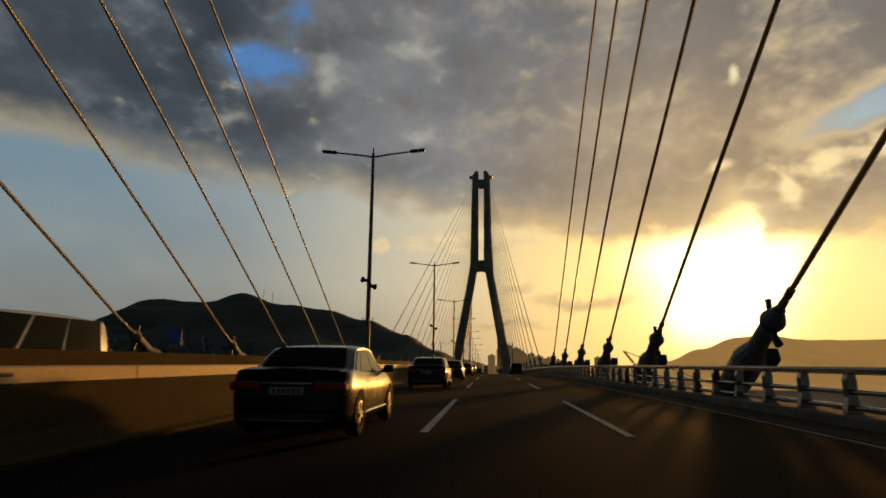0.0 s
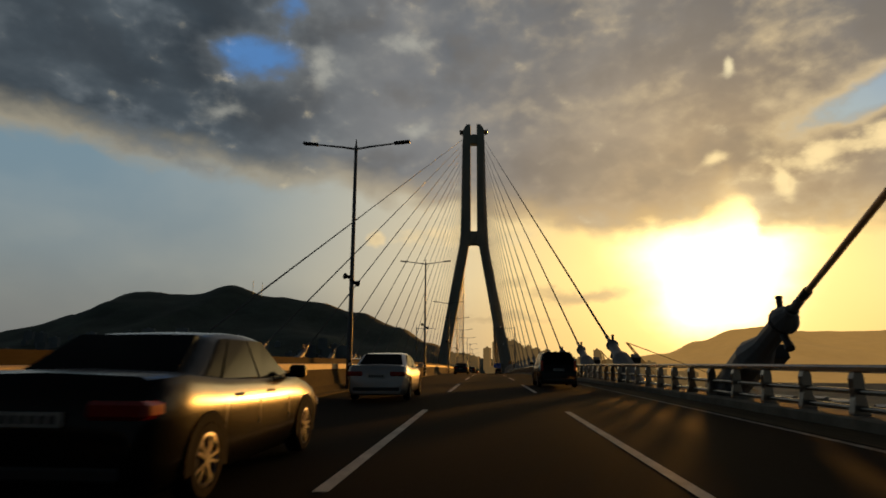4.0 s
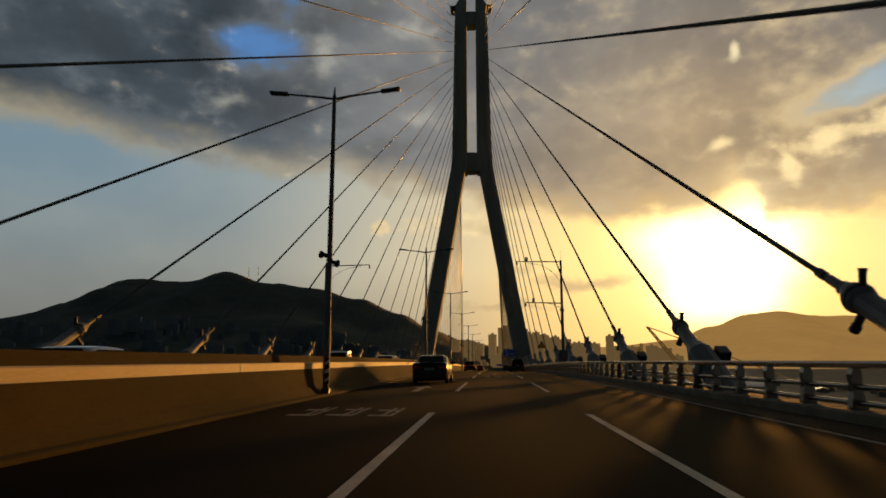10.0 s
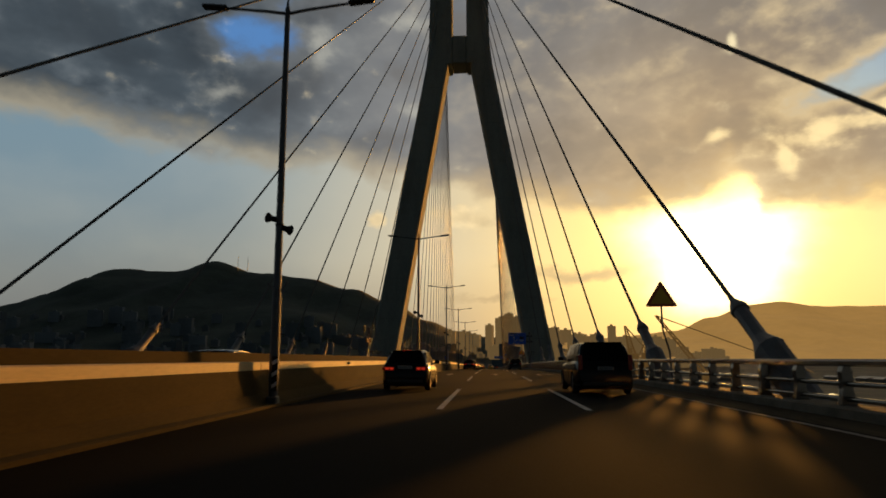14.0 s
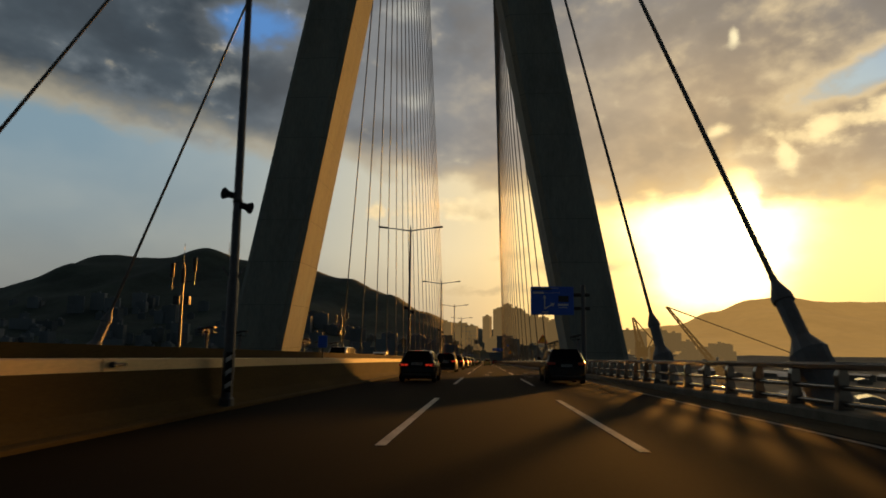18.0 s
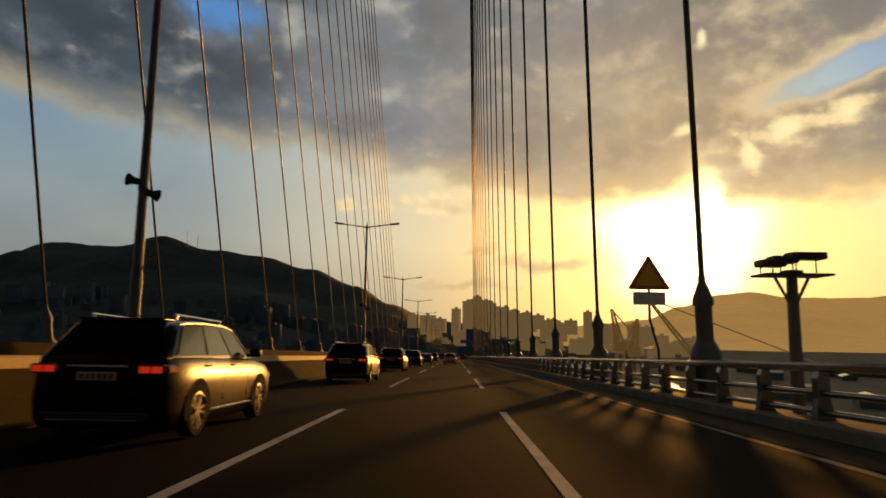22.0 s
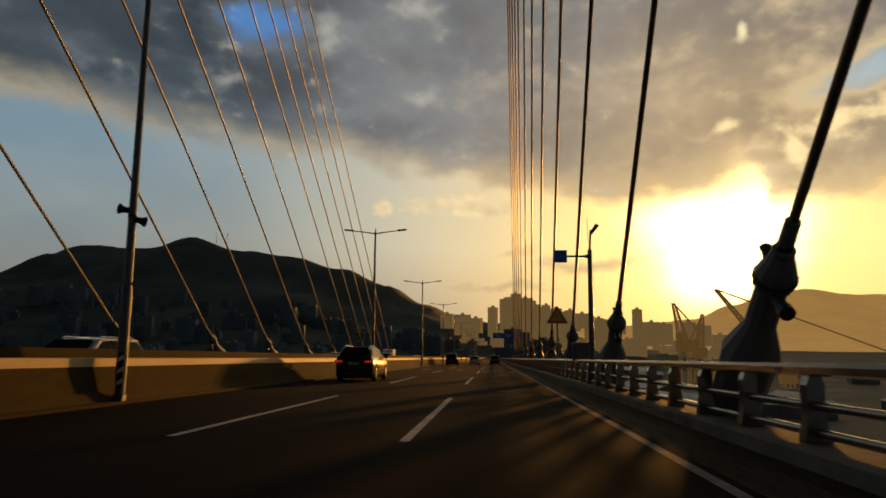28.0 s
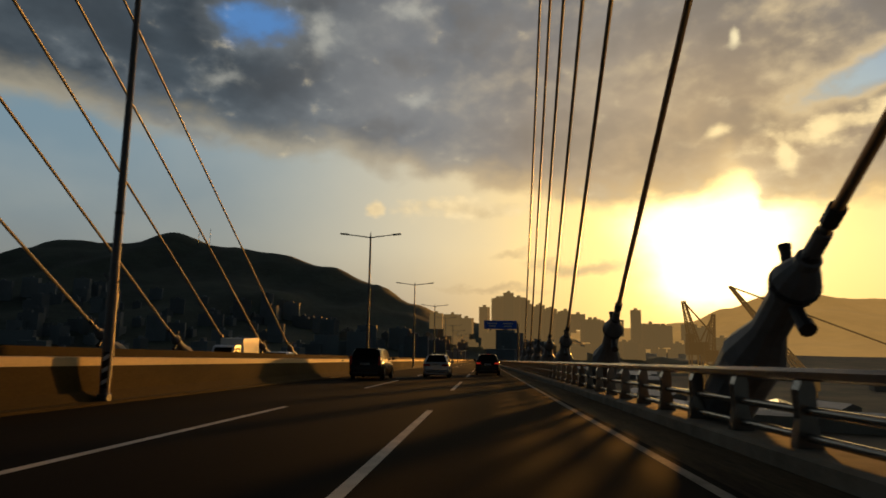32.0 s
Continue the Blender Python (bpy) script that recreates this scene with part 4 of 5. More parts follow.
for x, y, bend in ((5.95, 356.6, 0), (9.1, 356.4, 1), (2.3, 356.8, 0), (5.9, 284.6, 0), (9.3, 284.4, 1), (2.2, 284.8, 0), (5.8, 224.4, 0), (9.1, 522.8, 1), (5.7, 521.2, 0), (2.3, 521.4, 0), (2.6, 190.4, 0)):
    road_arrow(x, y, bend)


def road_word(me, x, y, label):
    for v in me.vertices:
        v.co.x += x
        v.co.y += y
        v.co.z = deck(v.co.y) + 0.002
    tagged(part("road_lettering", me, WORN), label, "road marking", "lettering on the road")


def glyph_bars(seed, n, size, depth):
    """Illegible lettering: plain bars of the letters' size."""
    rng = random.Random(seed)
    verts, faces = [], []
    for i in range(n):
        cx = (i - (n - 1) / 2) * size
        for j in range(4):
            if j < 2:
                x0, w, y0, h = cx - size * 0.38 + 0.1 * rng.random(), size * 0.62, depth * (-0.45 + 0.5 * j + 0.1 * rng.random()), depth * 0.12
            else:
                x0, w, y0, h = cx + size * (0.02 + 0.22 * (j - 2)), size * 0.11, depth * -0.42, depth * 0.84
            a = len(verts)
            verts += [(x0, y0, 0), (x0 + w, y0, 0), (x0 + w, y0 + h, 0), (x0, y0 + h, 0)]
            faces.append((a, a + 1, a + 2, a + 3))
    return mesh_from("road_lettering", verts, faces)


for x, y in ((5.98, 218.0), (9.4, 350.7), (9.5, 519.3)):
    road_word(text_mesh("태종대", 1.12, 2.5), x, y + 0.25, "worn white painted lettering on the asphalt")
for i, (x, y) in enumerate(((5.95, 214.6), (9.3, 345.2), (9.45, 437.8), (9.45, 447.0), (2.3, 181.0))):
    road_word(glyph_bars(i, 3, 0.85, 2.7), x, y, "worn illegible white lettering painted on the asphalt")
road_word(text_mesh("남항동", 1.12, 2.5), 9.4, 514.8, "worn white painted lettering on the asphalt")
for y in (347.4, 350.6):
    road_word(glyph_bars(7, 1, 0.8, 2.4), 5.55, y, "worn illegible white lettering painted on the asphalt")


# ---- vehicles ----
TYRE = material("tyre_rubber", (0.010, 0.010, 0.010), 0.9, 0, 0.2, 10, 90, 0.05, spec=0.1)
ALLOY = material("alloy_rim", (0.13, 0.13, 0.135), 0.4, 0.6, 0.15, 6, 60, 0.02)
CHROME = material("chrome_trim", (0.75, 0.75, 0.75), 0.14, 1.0, 0.05, 6, 60, 0.0)
GLASS = material("tinted_glass", (0.006, 0.007, 0.0075), 0.12, 0.0, 0.1, 2, 20, 0.0, spec=0.03)
LAMP_RED = material("red_lamp_glass", (0.30, 0.012, 0.01), 0.2, 0, 0.1, 8, 60, 0.0, coat=0.5)
LAMP_LIT = glowing("lit_brake_lamp", (0.75, 0.035, 0.012), 0.35)
LAMP_CLEAR = material("clear_lamp_glass", (0.55, 0.55, 0.55), 0.12, 0.2, 0.1, 8, 60, 0.0, coat=0.5)
PLATE = material("number_plate", (0.40, 0.40, 0.38), 0.5, 0, 0.1, 5, 40, 0.0)
PLATE_INK = material("number_plate_bars", (0.03, 0.03, 0.035), 0.6, 0, 0.1, 5, 40, 0.0)
PAINTS = {
    "black": material("black_car_paint", (0.005, 0.005, 0.0055), 0.22, 0.0, 0.12, 1.5, 30, 0.0, coat=0.1, spec=0.18),
    "brown": material("dark_brown_metallic", (0.009, 0.0075, 0.0042), 0.30, 0.7, 0.12, 1.5, 30, 0.0, coat=0.03, spec=0.2),
    "white": material("white_car_paint", (0.72, 0.72, 0.71), 0.3, 0.0, 0.06, 1.5, 30, 0.0, coat=0.7),
    "silver": material("silver_car_paint", (0.42, 0.42, 0.43), 0.3, 0.6, 0.08, 1.5, 30, 0.0, coat=0.8),
    "yellow": material("yellow_green_paint", (0.50, 0.46, 0.06), 0.3, 0.0, 0.08, 1.5, 30, 0.0, coat=0.8),
}


def smooth_mesh(bm, name, angle=34):
    me = finish(bm, name)
    me.shade_smooth()
    me.set_sharp_from_angle(angle=radians(angle))
    return me


# length, width, belt height, roof height, then the cabin's y: foot of rear glass, rear of roof, front of roof, foot of windscreen,
# then the body's top line as (y, z), wheel y's and radius
SHAPES = {
    "sedan": (4.92, 1.85, 0.98, 1.46, 0.62, 1.45, 2.75, 3.62, [(0, 0.62), (0.03, 0.92), (0.12, 1.05), (0.6, 1.08), (1.5, 1.02), (3.6, 0.99), (4.3, 0.88), (4.75, 0.72), (4.92, 0.5)], (0.98, 3.92), 0.335),
    "suv": (4.78, 1.89, 1.12, 1.66, 0.10, 0.62, 2.70, 3.55, [(0, 0.60), (0.03, 1.0), (0.10, 1.12), (1.5, 1.12), (3.5, 1.07), (4.2, 1.00), (4.65, 0.86), (4.78, 0.6)], (0.98, 3.76), 0.37),
    "hatchback": (4.15, 1.74, 0.98, 1.50, 0.12, 0.60, 2.30, 3.15, [(0, 0.55), (0.03, 0.85), (0.10, 0.99), (1.5, 0.98), (3.1, 0.96), (3.7, 0.86), (4.0, 0.70), (4.15, 0.5)], (0.75, 3.3), 0.31),
    "minivan": (4.95, 1.92, 1.10, 1.74, 0.10, 0.42, 3.15, 4.05, [(0, 0.6), (0.03, 1.0), (0.10, 1.10), (1.5, 1.10), (4.0, 1.02), (4.5, 0.90), (4.85, 0.72), (4.95, 0.5)], (1.0, 4.0), 0.35),
    "van": (4.70, 1.74, 1.22, 2.06, 0.06, 0.20, 3.55, 4.35, [(0, 0.6), (0.03, 1.0), (0.08, 1.2), (1.5, 1.2), (4.3, 1.12), (4.55, 0.95), (4.65, 0.75), (4.70, 0.5)], (0.95, 3.75), 0.32),
}


def lerp_line(line, y):
    for (a, h), (b, k) in zip(line, line[1:]):
        if y <= b:
            return h + (k - h) * max(0.0, (y - a)) / (b - a)
    return line[-1][1]


def wheel(root, x, y, r, side):
    """Tyre with a spoked alloy rim; its outer face looks along side * x."""
    w = part("wheel", tyre_mesh(r), TYRE, root)
    w.location, w.rotation_euler = (x, y, r), (0, 0, 0 if side > 0 else math.pi)
    ob = new("rim", rim_mesh(r))
    ob.parent = w


MESHES = {}


def tyre_mesh(r):
    key = ("tyre", r)
    if key not in MESHES:
        bm = bmesh.new()
        prof = [(-0.21, r - 0.13), (-0.21, r - 0.03), (-0.18, r), (-0.04, r), (-0.005, r - 0.03), (-0.002, r - 0.10), (-0.03, r - 0.115)]
        n = 24
        rings = [[bm.verts.new((px, pr * math.cos(2 * math.pi * i / n), pr * math.sin(2 * math.pi * i / n))) for px, pr in prof] for i in range(n)]
        for i in range(n):
            a, b = rings[i], rings[(i + 1) % n]
            for j in range(len(prof) - 1):
                bm.faces.new((a[j], a[j + 1], b[j + 1], b[j]))
        bm.faces.new([q[-1] for q in rings])
        MESHES[key] = smooth_mesh(bm, "tyre")
        MESHES[key].materials.append(TYRE)
    return MESHES[key]


def rim_mesh(r):
    key = ("rim", r)
    if key not in MESHES:
        bm = bmesh.new()
        q = r - 0.105
        n = 24
        for x0, r0, x1, r1 in ((-0.012, q, -0.006, q - 0.025), (-0.006, q - 0.025, -0.03, q - 0.035)):
            va = [bm.verts.new((x0, r0 * math.cos(2 * math.pi * i / n), r0 * math.sin(2 * math.pi * i / n))) for i in range(n)]
            vb = [bm.verts.new((x1, r1 * math.cos(2 * math.pi * i / n), r1 * math.sin(2 * math.pi * i / n))) for i in range(n)]
            for i in range(n):
                bm.faces.new((va[i], va[(i + 1) % n], vb[(i + 1) % n], vb[i]))
        for k in range(10):
            rot = Matrix.Rotation(2 * math.pi * k / 10 + (0.1 if k % 2 else -0.1), 4, "X")
            vs = box(bm, -0.018, 0, q * 0.52, 0.02, 0.026, q * 0.98)
            bmesh.ops.transform(bm, matrix=rot, verts=vs)
        tube(bm, (-0.03, 0, 0), (-0.004, 0, 0), 0.055, 0.05, 14)
        MESHES[key] = finish(bm, "rim")
        MESHES[key].materials.append(ALLOY)
    return MESHES[key]


def car(kind, paint, place, label, category="car", ahead=True, lit=False, chrome=False, rails=False, group=""):
    """A car with its rear bumper at y = 0 and its nose along +y, set down at place."""
    L, W, belt, roof, g0, r0, r1, g1, line, axles, wr = SHAPES[kind]
    x, y, = place
    root = empty(kind, (x, y, deck(y)), label, category, group)
    slope = math.atan2(deck(y + L) - deck(y), L)
    root.rotation_euler = (slope, 0, 0) if ahead else (-slope, 0, math.pi)
    hw = W / 2
    col = PAINTS[paint]
    # lower body: cross-sections along the car
    ys = sorted({0.0, 0.03, 0.12, 0.35, 0.8, 1.4, 2.0, 2.6, 3.2, L - 0.9, L - 0.5, L - 0.25, L - 0.08, L, g0, g1})
    bm = bmesh.new()
    rings = []
    for q in ys:
        e = min(q, L - q)
        plan = 1 - 0.14 * max(0, 1 - e / 0.42) ** 2
        if q > L / 2:
            plan -= 0.05 * max(0, 1 - (L - q) / 1.0)
        h = hw * plan
        top = lerp_line(line, q)
        low = 0.16 + 0.06 * max(0, 1 - e / 0.3)
        half = [(0, low), (h * 0.86, low), (h * 0.965, low + 0.10), (h * 0.985, low + 0.25), (h, low + 0.25 + (top - low - 0.25) * 0.45), (h * 0.985, top - 0.10), (h * 0.94, top - 0.025), (h * 0.86, top), (0, top + 0.025)]
        ring = [bm.verts.new((px, q, pz)) for px, pz in half] + [bm.verts.new((-px, q, pz)) for px, pz in half[-2:0:-1]]
        rings.append(ring)
    n = len(rings[0])
    for a, b in zip(rings, rings[1:]):
        for i in range(n):
            bm.faces.new((a[i], a[(i + 1) % n], b[(i + 1) % n], b[i]))
    bm.faces.new(rings[0])
    bm.faces.new(rings[-1])
    part("body", smooth_mesh(bm, "body", 40), col, root)
    # cabin
    bw, rw = hw * 0.90, hw * 0.74 if kind != "van" else hw * 0.84
    zb, zr = belt - 0.03, roof - 0.05
    bm = bmesh.new()
    sag = 0.07 if kind in ("suv", "hatchback") else 0.02     # the roof falls towards the tail

    def top_at(q):
        """Height of the cabin's centre line: rear glass, arched roof, windscreen."""
        if q <= r0:
            return zb + (zr - sag - zb) * (q - g0) / (r0 - g0)
        if q >= r1:
            return zb + (zr - zb) * (g1 - q) / (g1 - r1)
        u = (q - r0) / (r1 - r0)
        return zr - sag * (1 - u) + (roof - zr + sag * 0.5) * math.sin(math.pi * u) ** 0.7

    stations = [g0, g0 + (r0 - g0) * 0.5, r0 - 0.03, r0 + 0.05, r0 + 0.16] + [r0 + (r1 - r0) * u for u in (0.15, 0.3, 0.5, 0.7, 0.85)] + [r1 - 0.14, r1 - 0.04, r1 + 0.04, (r1 + g1) / 2, g1]
    rings = []
    for q in stations:
        zt = max(zb + 0.005, top_at(q))
        w = bw + (rw - bw) * (zt - zb) / (zr - zb) + 0.02 * math.sin(math.pi * (q - g0) / (g1 - g0))
        c = min(0.10, (zt - zb) * 0.5)
        wl = bw + 0.02 * math.sin(math.pi * (q - g0) / (g1 - g0))
        arc = [(wl, zb), (w + (wl - w) * c / max(0.01, zt - zb), zt - c), (w - 0.015, zt - c * 0.5), (w - 0.07, zt - c * 0.14), (w - 0.18, zt), (0, zt + 0.012)]
        rings.append([bm.verts.new((px, q, pz)) for px, pz in arc] + [bm.verts.new((-px, q, pz)) for px, pz in arc[-2::-1]])
    for p, q in zip(rings, rings[1:]):
        for i in range(len(p) - 1):
            bm.faces.new((p[i], p[i + 1], q[i + 1], q[i]))
    part("cabin", smooth_mesh(bm, "cabin", 44), col, root)
    # glass
    def edge(z, which):
        u = (z - zb) / (zr - zb)
        v = u * 0.94
        return {"rear": g0 + (r0 - g0) * v, "front": g1 + (r1 - g1) * v, "half": bw + (rw - bw) * v}[which]
    lo, hi = zb + 0.03, zr - 0.02
    for which, nm in (("rear", "rear_window"), ("front", "windscreen")):
        h0, h1 = edge(lo, "half") - 0.10, edge(hi, "half") - 0.12
        s = -1 if which == "rear" else 1
        pts = [(-h0, edge(lo, which), lo), (h0, edge(lo, which), lo), (h1, edge(hi, which), hi), (-h1, edge(hi, which), hi)]
        bm = bmesh.new()
        d = Vector((0, s * 0.028, 0.022))
        hi_v = [bm.verts.new(Vector(p) + d) for p in pts]
        lo_v = [bm.verts.new(Vector(p) - d) for p in pts]
        bm.faces.new(hi_v)
        bm.faces.new(lo_v)
        for i in range(4):
            bm.faces.new((hi_v[i], hi_v[(i + 1) % 4], lo_v[(i + 1) % 4], lo_v[i]))
        part(nm, bm, GLASS, root, "dark tinted glass")
    cuts = [0.03, 0.36, 0.68, 0.97] if kind != "sedan" else [0.05, 0.20, 0.58, 0.97]
    for s in (-1, 1):
        for ca, cb in zip(cuts, cuts[1:]):
            pts = []
            for z, u in ((lo + 0.02, ca + 0.012), (lo + 0.02, cb - 0.012), (hi - 0.01, cb - 0.012), (hi - 0.01, ca + 0.012)):
                ya, yb = edge(z, "rear") + 0.12, edge(z, "front") - 0.16
                bow = 0.02 * (1 - abs(2 * u - 1))
                pts.append((s * (edge(z, "half") + bow + 0.012), ya + (yb - ya) * u, z))
            bm = bmesh.new()
            d = Vector((s * 0.008, 0, 0.003))
            a = [bm.verts.new(Vector(p) + d) for p in pts]
            b = [bm.verts.new(Vector(p) - d * 3) for p in pts]
            bm.faces.new(a)
            bm.faces.new(b)
            for i in range(4):
                bm.faces.new((a[i], a[(i + 1) % 4], b[(i + 1) % 4], b[i]))
            part("side_window", bm, GLASS, root)
        if chrome:
            bm = bmesh.new()
            prev = None
            for u in [i / 12 for i in range(13)]:
                z = hi + 0.02 - 0.05 * abs(2 * u - 1) ** 3
                p = Vector((s * (edge(z, "half") + 0.022 * (1 - abs(2 * u - 1)) + 0.014), edge(z, "rear") + 0.10 + (edge(z, "front") - edge(z, "rear") - 0.22) * u, z))
                if prev:
                    tube(bm, prev, p, 0.017, 0.017, 6)
                prev = p
            for which, off in (("front", -0.13), ("rear", 0.09)):
                tube(bm, (s * (edge(hi, "half") + 0.014), edge(hi, which) + off, hi - 0.03), (s * (edge(lo, "half") + 0.016), edge(lo, which) + off, lo), 0.017, 0.017, 6)
            part("window_trim", bm, CHROME, root, "chrome window surround")
            bm = bmesh.new()
            box(bm, s * (hw * 0.99), (axles[0] + axles[1]) / 2, 0.34, 0.03, axles[1] - axles[0] - 2 * wr - 0.1, 0.03, 0.008)
            part("sill_trim", bm, CHROME, root, "bright sill strip")
        if rails:
            bm = bmesh.new()
            tube(bm, (s * (rw - 0.10), r0 + 0.15, roof + 0.045), (s * (rw - 0.10), r1 - 0.2, roof + 0.035), 0.018, 0.018, 8)
            for q in (r0 + 0.2, r1 - 0.25):
                tube(bm, (s * (rw - 0.10), q, roof - 0.03), (s * (rw - 0.10), q, roof + 0.04), 0.02, 0.02, 6)
            part("roof_rail", bm, CHROME, root, "silver roof rail")
        # mirror, handles, seams
        bm = bmesh.new()
        box(bm, s * (hw + 0.09), g1 - 0.42, belt + 0.07, 0.20, 0.11, 0.15, 0.03)
        box(bm, s * (hw - 0.02), g1 - 0.40, belt + 0.02, 0.12, 0.06, 0.05, 0.01)
        part("wing_mirror", bm, col, root)
        for q in (g0 + (g1 - g0) * 0.34, g0 + (g1 - g0) * 0.64):
            bm = bmesh.new()
            box(bm, s * (hw * 0.995), q, belt - 0.13, 0.03, 0.2, 0.03, 0.008)
            part("door_handle", bm, CHROME if chrome else col, root)
        for q in (g0 + (g1 - g0) * 0.24, g0 + (g1 - g0) * 0.53, g0 + (g1 - g0) * 0.86):
            bm = bmesh.new()
            box(bm, s * (hw * 0.994), q, 0.66, 0.012, 0.01, belt - 0.72)
            part("door_seam", bm, DARK, root)
        for q in axles:
            bm = bmesh.new()
            k = 20
            va, vb = [], []
            for i in range(k + 1):
                ang = math.pi * (-0.08 + 1.16 * i / k)
                for lst, rr, px in ((va, wr + 0.075, hw + 0.006), (vb, wr - 0.02, hw + 0.006)):
                    lst.append(bm.verts.new((s * px, q + rr * math.cos(ang), wr + rr * math.sin(ang))))
            for i in range(k):
                bm.faces.new((va[i], va[i + 1], vb[i + 1], vb[i]))
            part("wheel_arch", bm, TYRE, root)
            wheel(root, s * (hw + 0.012), q, wr, s)
        # lamps
        tl = (belt - 0.17) if kind in ("sedan", "suv", "hatchback") else belt - 0.05
        bm = bmesh.new()
        if kind in ("van", "minivan"):
            box(bm, s * (hw * 0.84), 0.03, tl, 0.14, 0.10, 0.5, 0.03)
        elif kind == "suv":
            box(bm, s * (hw * 0.75), 0.035, tl, 0.38, 0.12, 0.13, 0.03)
            box(bm, s * (hw * 0.92), 0.16, tl, 0.11, 0.30, 0.12, 0.03)
        else:
            box(bm, s * (hw * 0.70), 0.035, tl, 0.46, 0.12, 0.14, 0.03)
            box(bm, s * (hw * 0.90), 0.14, tl, 0.12, 0.26, 0.13, 0.03)
        tail = part("tail_lamp", bm, LAMP_RED, root, "lit red tail lamp" if lit else "dark red tail lamp")
        if lit:
            for dx in ((-0.04, 0.12) if kind == "suv" else (-0.11, 0.06)):
                bm = bmesh.new()
                if kind in ("van", "minivan"):
                    box(bm, s * (hw * 0.84), -0.022, tl + dx, 0.09, 0.012, 0.12, 0.004)
                else:
                    box(bm, s * (hw * 0.70 + dx), -0.028, tl, 0.14, 0.012, 0.085, 0.004)
                part("bulb", bm, LAMP_LIT, tail, "glowing red lamp")
        bm = bmesh.new()
        box(bm, s * (hw * 0.72), L - 0.16, lerp_line(line, L - 0.16) - 0.12, 0.34, 0.22, 0.13, 0.03)
        part("headlamp", bm, LAMP_CLEAR, root)
    if lit:
        bm = bmesh.new()
        box(bm, 0, r0 + 0.05, roof - 0.02, 0.36, 0.05, 0.03, 0.005)
        part("high_brake_lamp", bm, LAMP_LIT, root, "lit high brake lamp")
    if kind in ("suv", "hatchback", "minivan"):
        bm = bmesh.new()
        box(bm, 0, r0 - 0.02, roof - 0.035, rw * 1.75, 0.30, 0.035, 0.012)
        part("spoiler", bm, col, root)
    for q, nm in ((-0.012, "rear_plate"), (L + 0.006, "front_plate")):
        bm = bmesh.new()
        box(bm, 0, q, 0.86 if q < 0 and kind != "sedan" else (0.74 if q < 0 else 0.46), 0.52, 0.02, 0.11, 0.005)
        pl = part(nm, bm, PLATE, root, "pale number plate with dark bars")
        bm = bmesh.new()
        z = 0.86 if q < 0 and kind != "sedan" else (0.74 if q < 0 else 0.46)
        for k in range(6):
            box(bm, -0.19 + 0.076 * k, q + (-0.012 if q < 0 else 0.012), z, 0.04, 0.004, 0.06)
        tagged(part("plate_marking", bm, PLATE_INK, pl), kind="stuff")
    for q in (0.02, L - 0.03):
        bm = bmesh.new()
        box(bm, 0, q, 0.36, W * 0.78, 0.08, 0.12, 0.03)
        part("bumper_insert", bm, DARK, root)
        if chrome and q < 1:
            bm = bmesh.new()
            box(bm, 0, q - 0.045, 0.31, W * 0.62, 0.02, 0.02, 0.005)
            part("bumper_trim", bm, CHROME, root)
            bm = bmesh.new()
            box(bm, 0, 0.005, belt - 0.13, W * 0.42, 0.03, 0.03, 0.006)
            part("boot_trim", bm, CHROME, root)
    return root


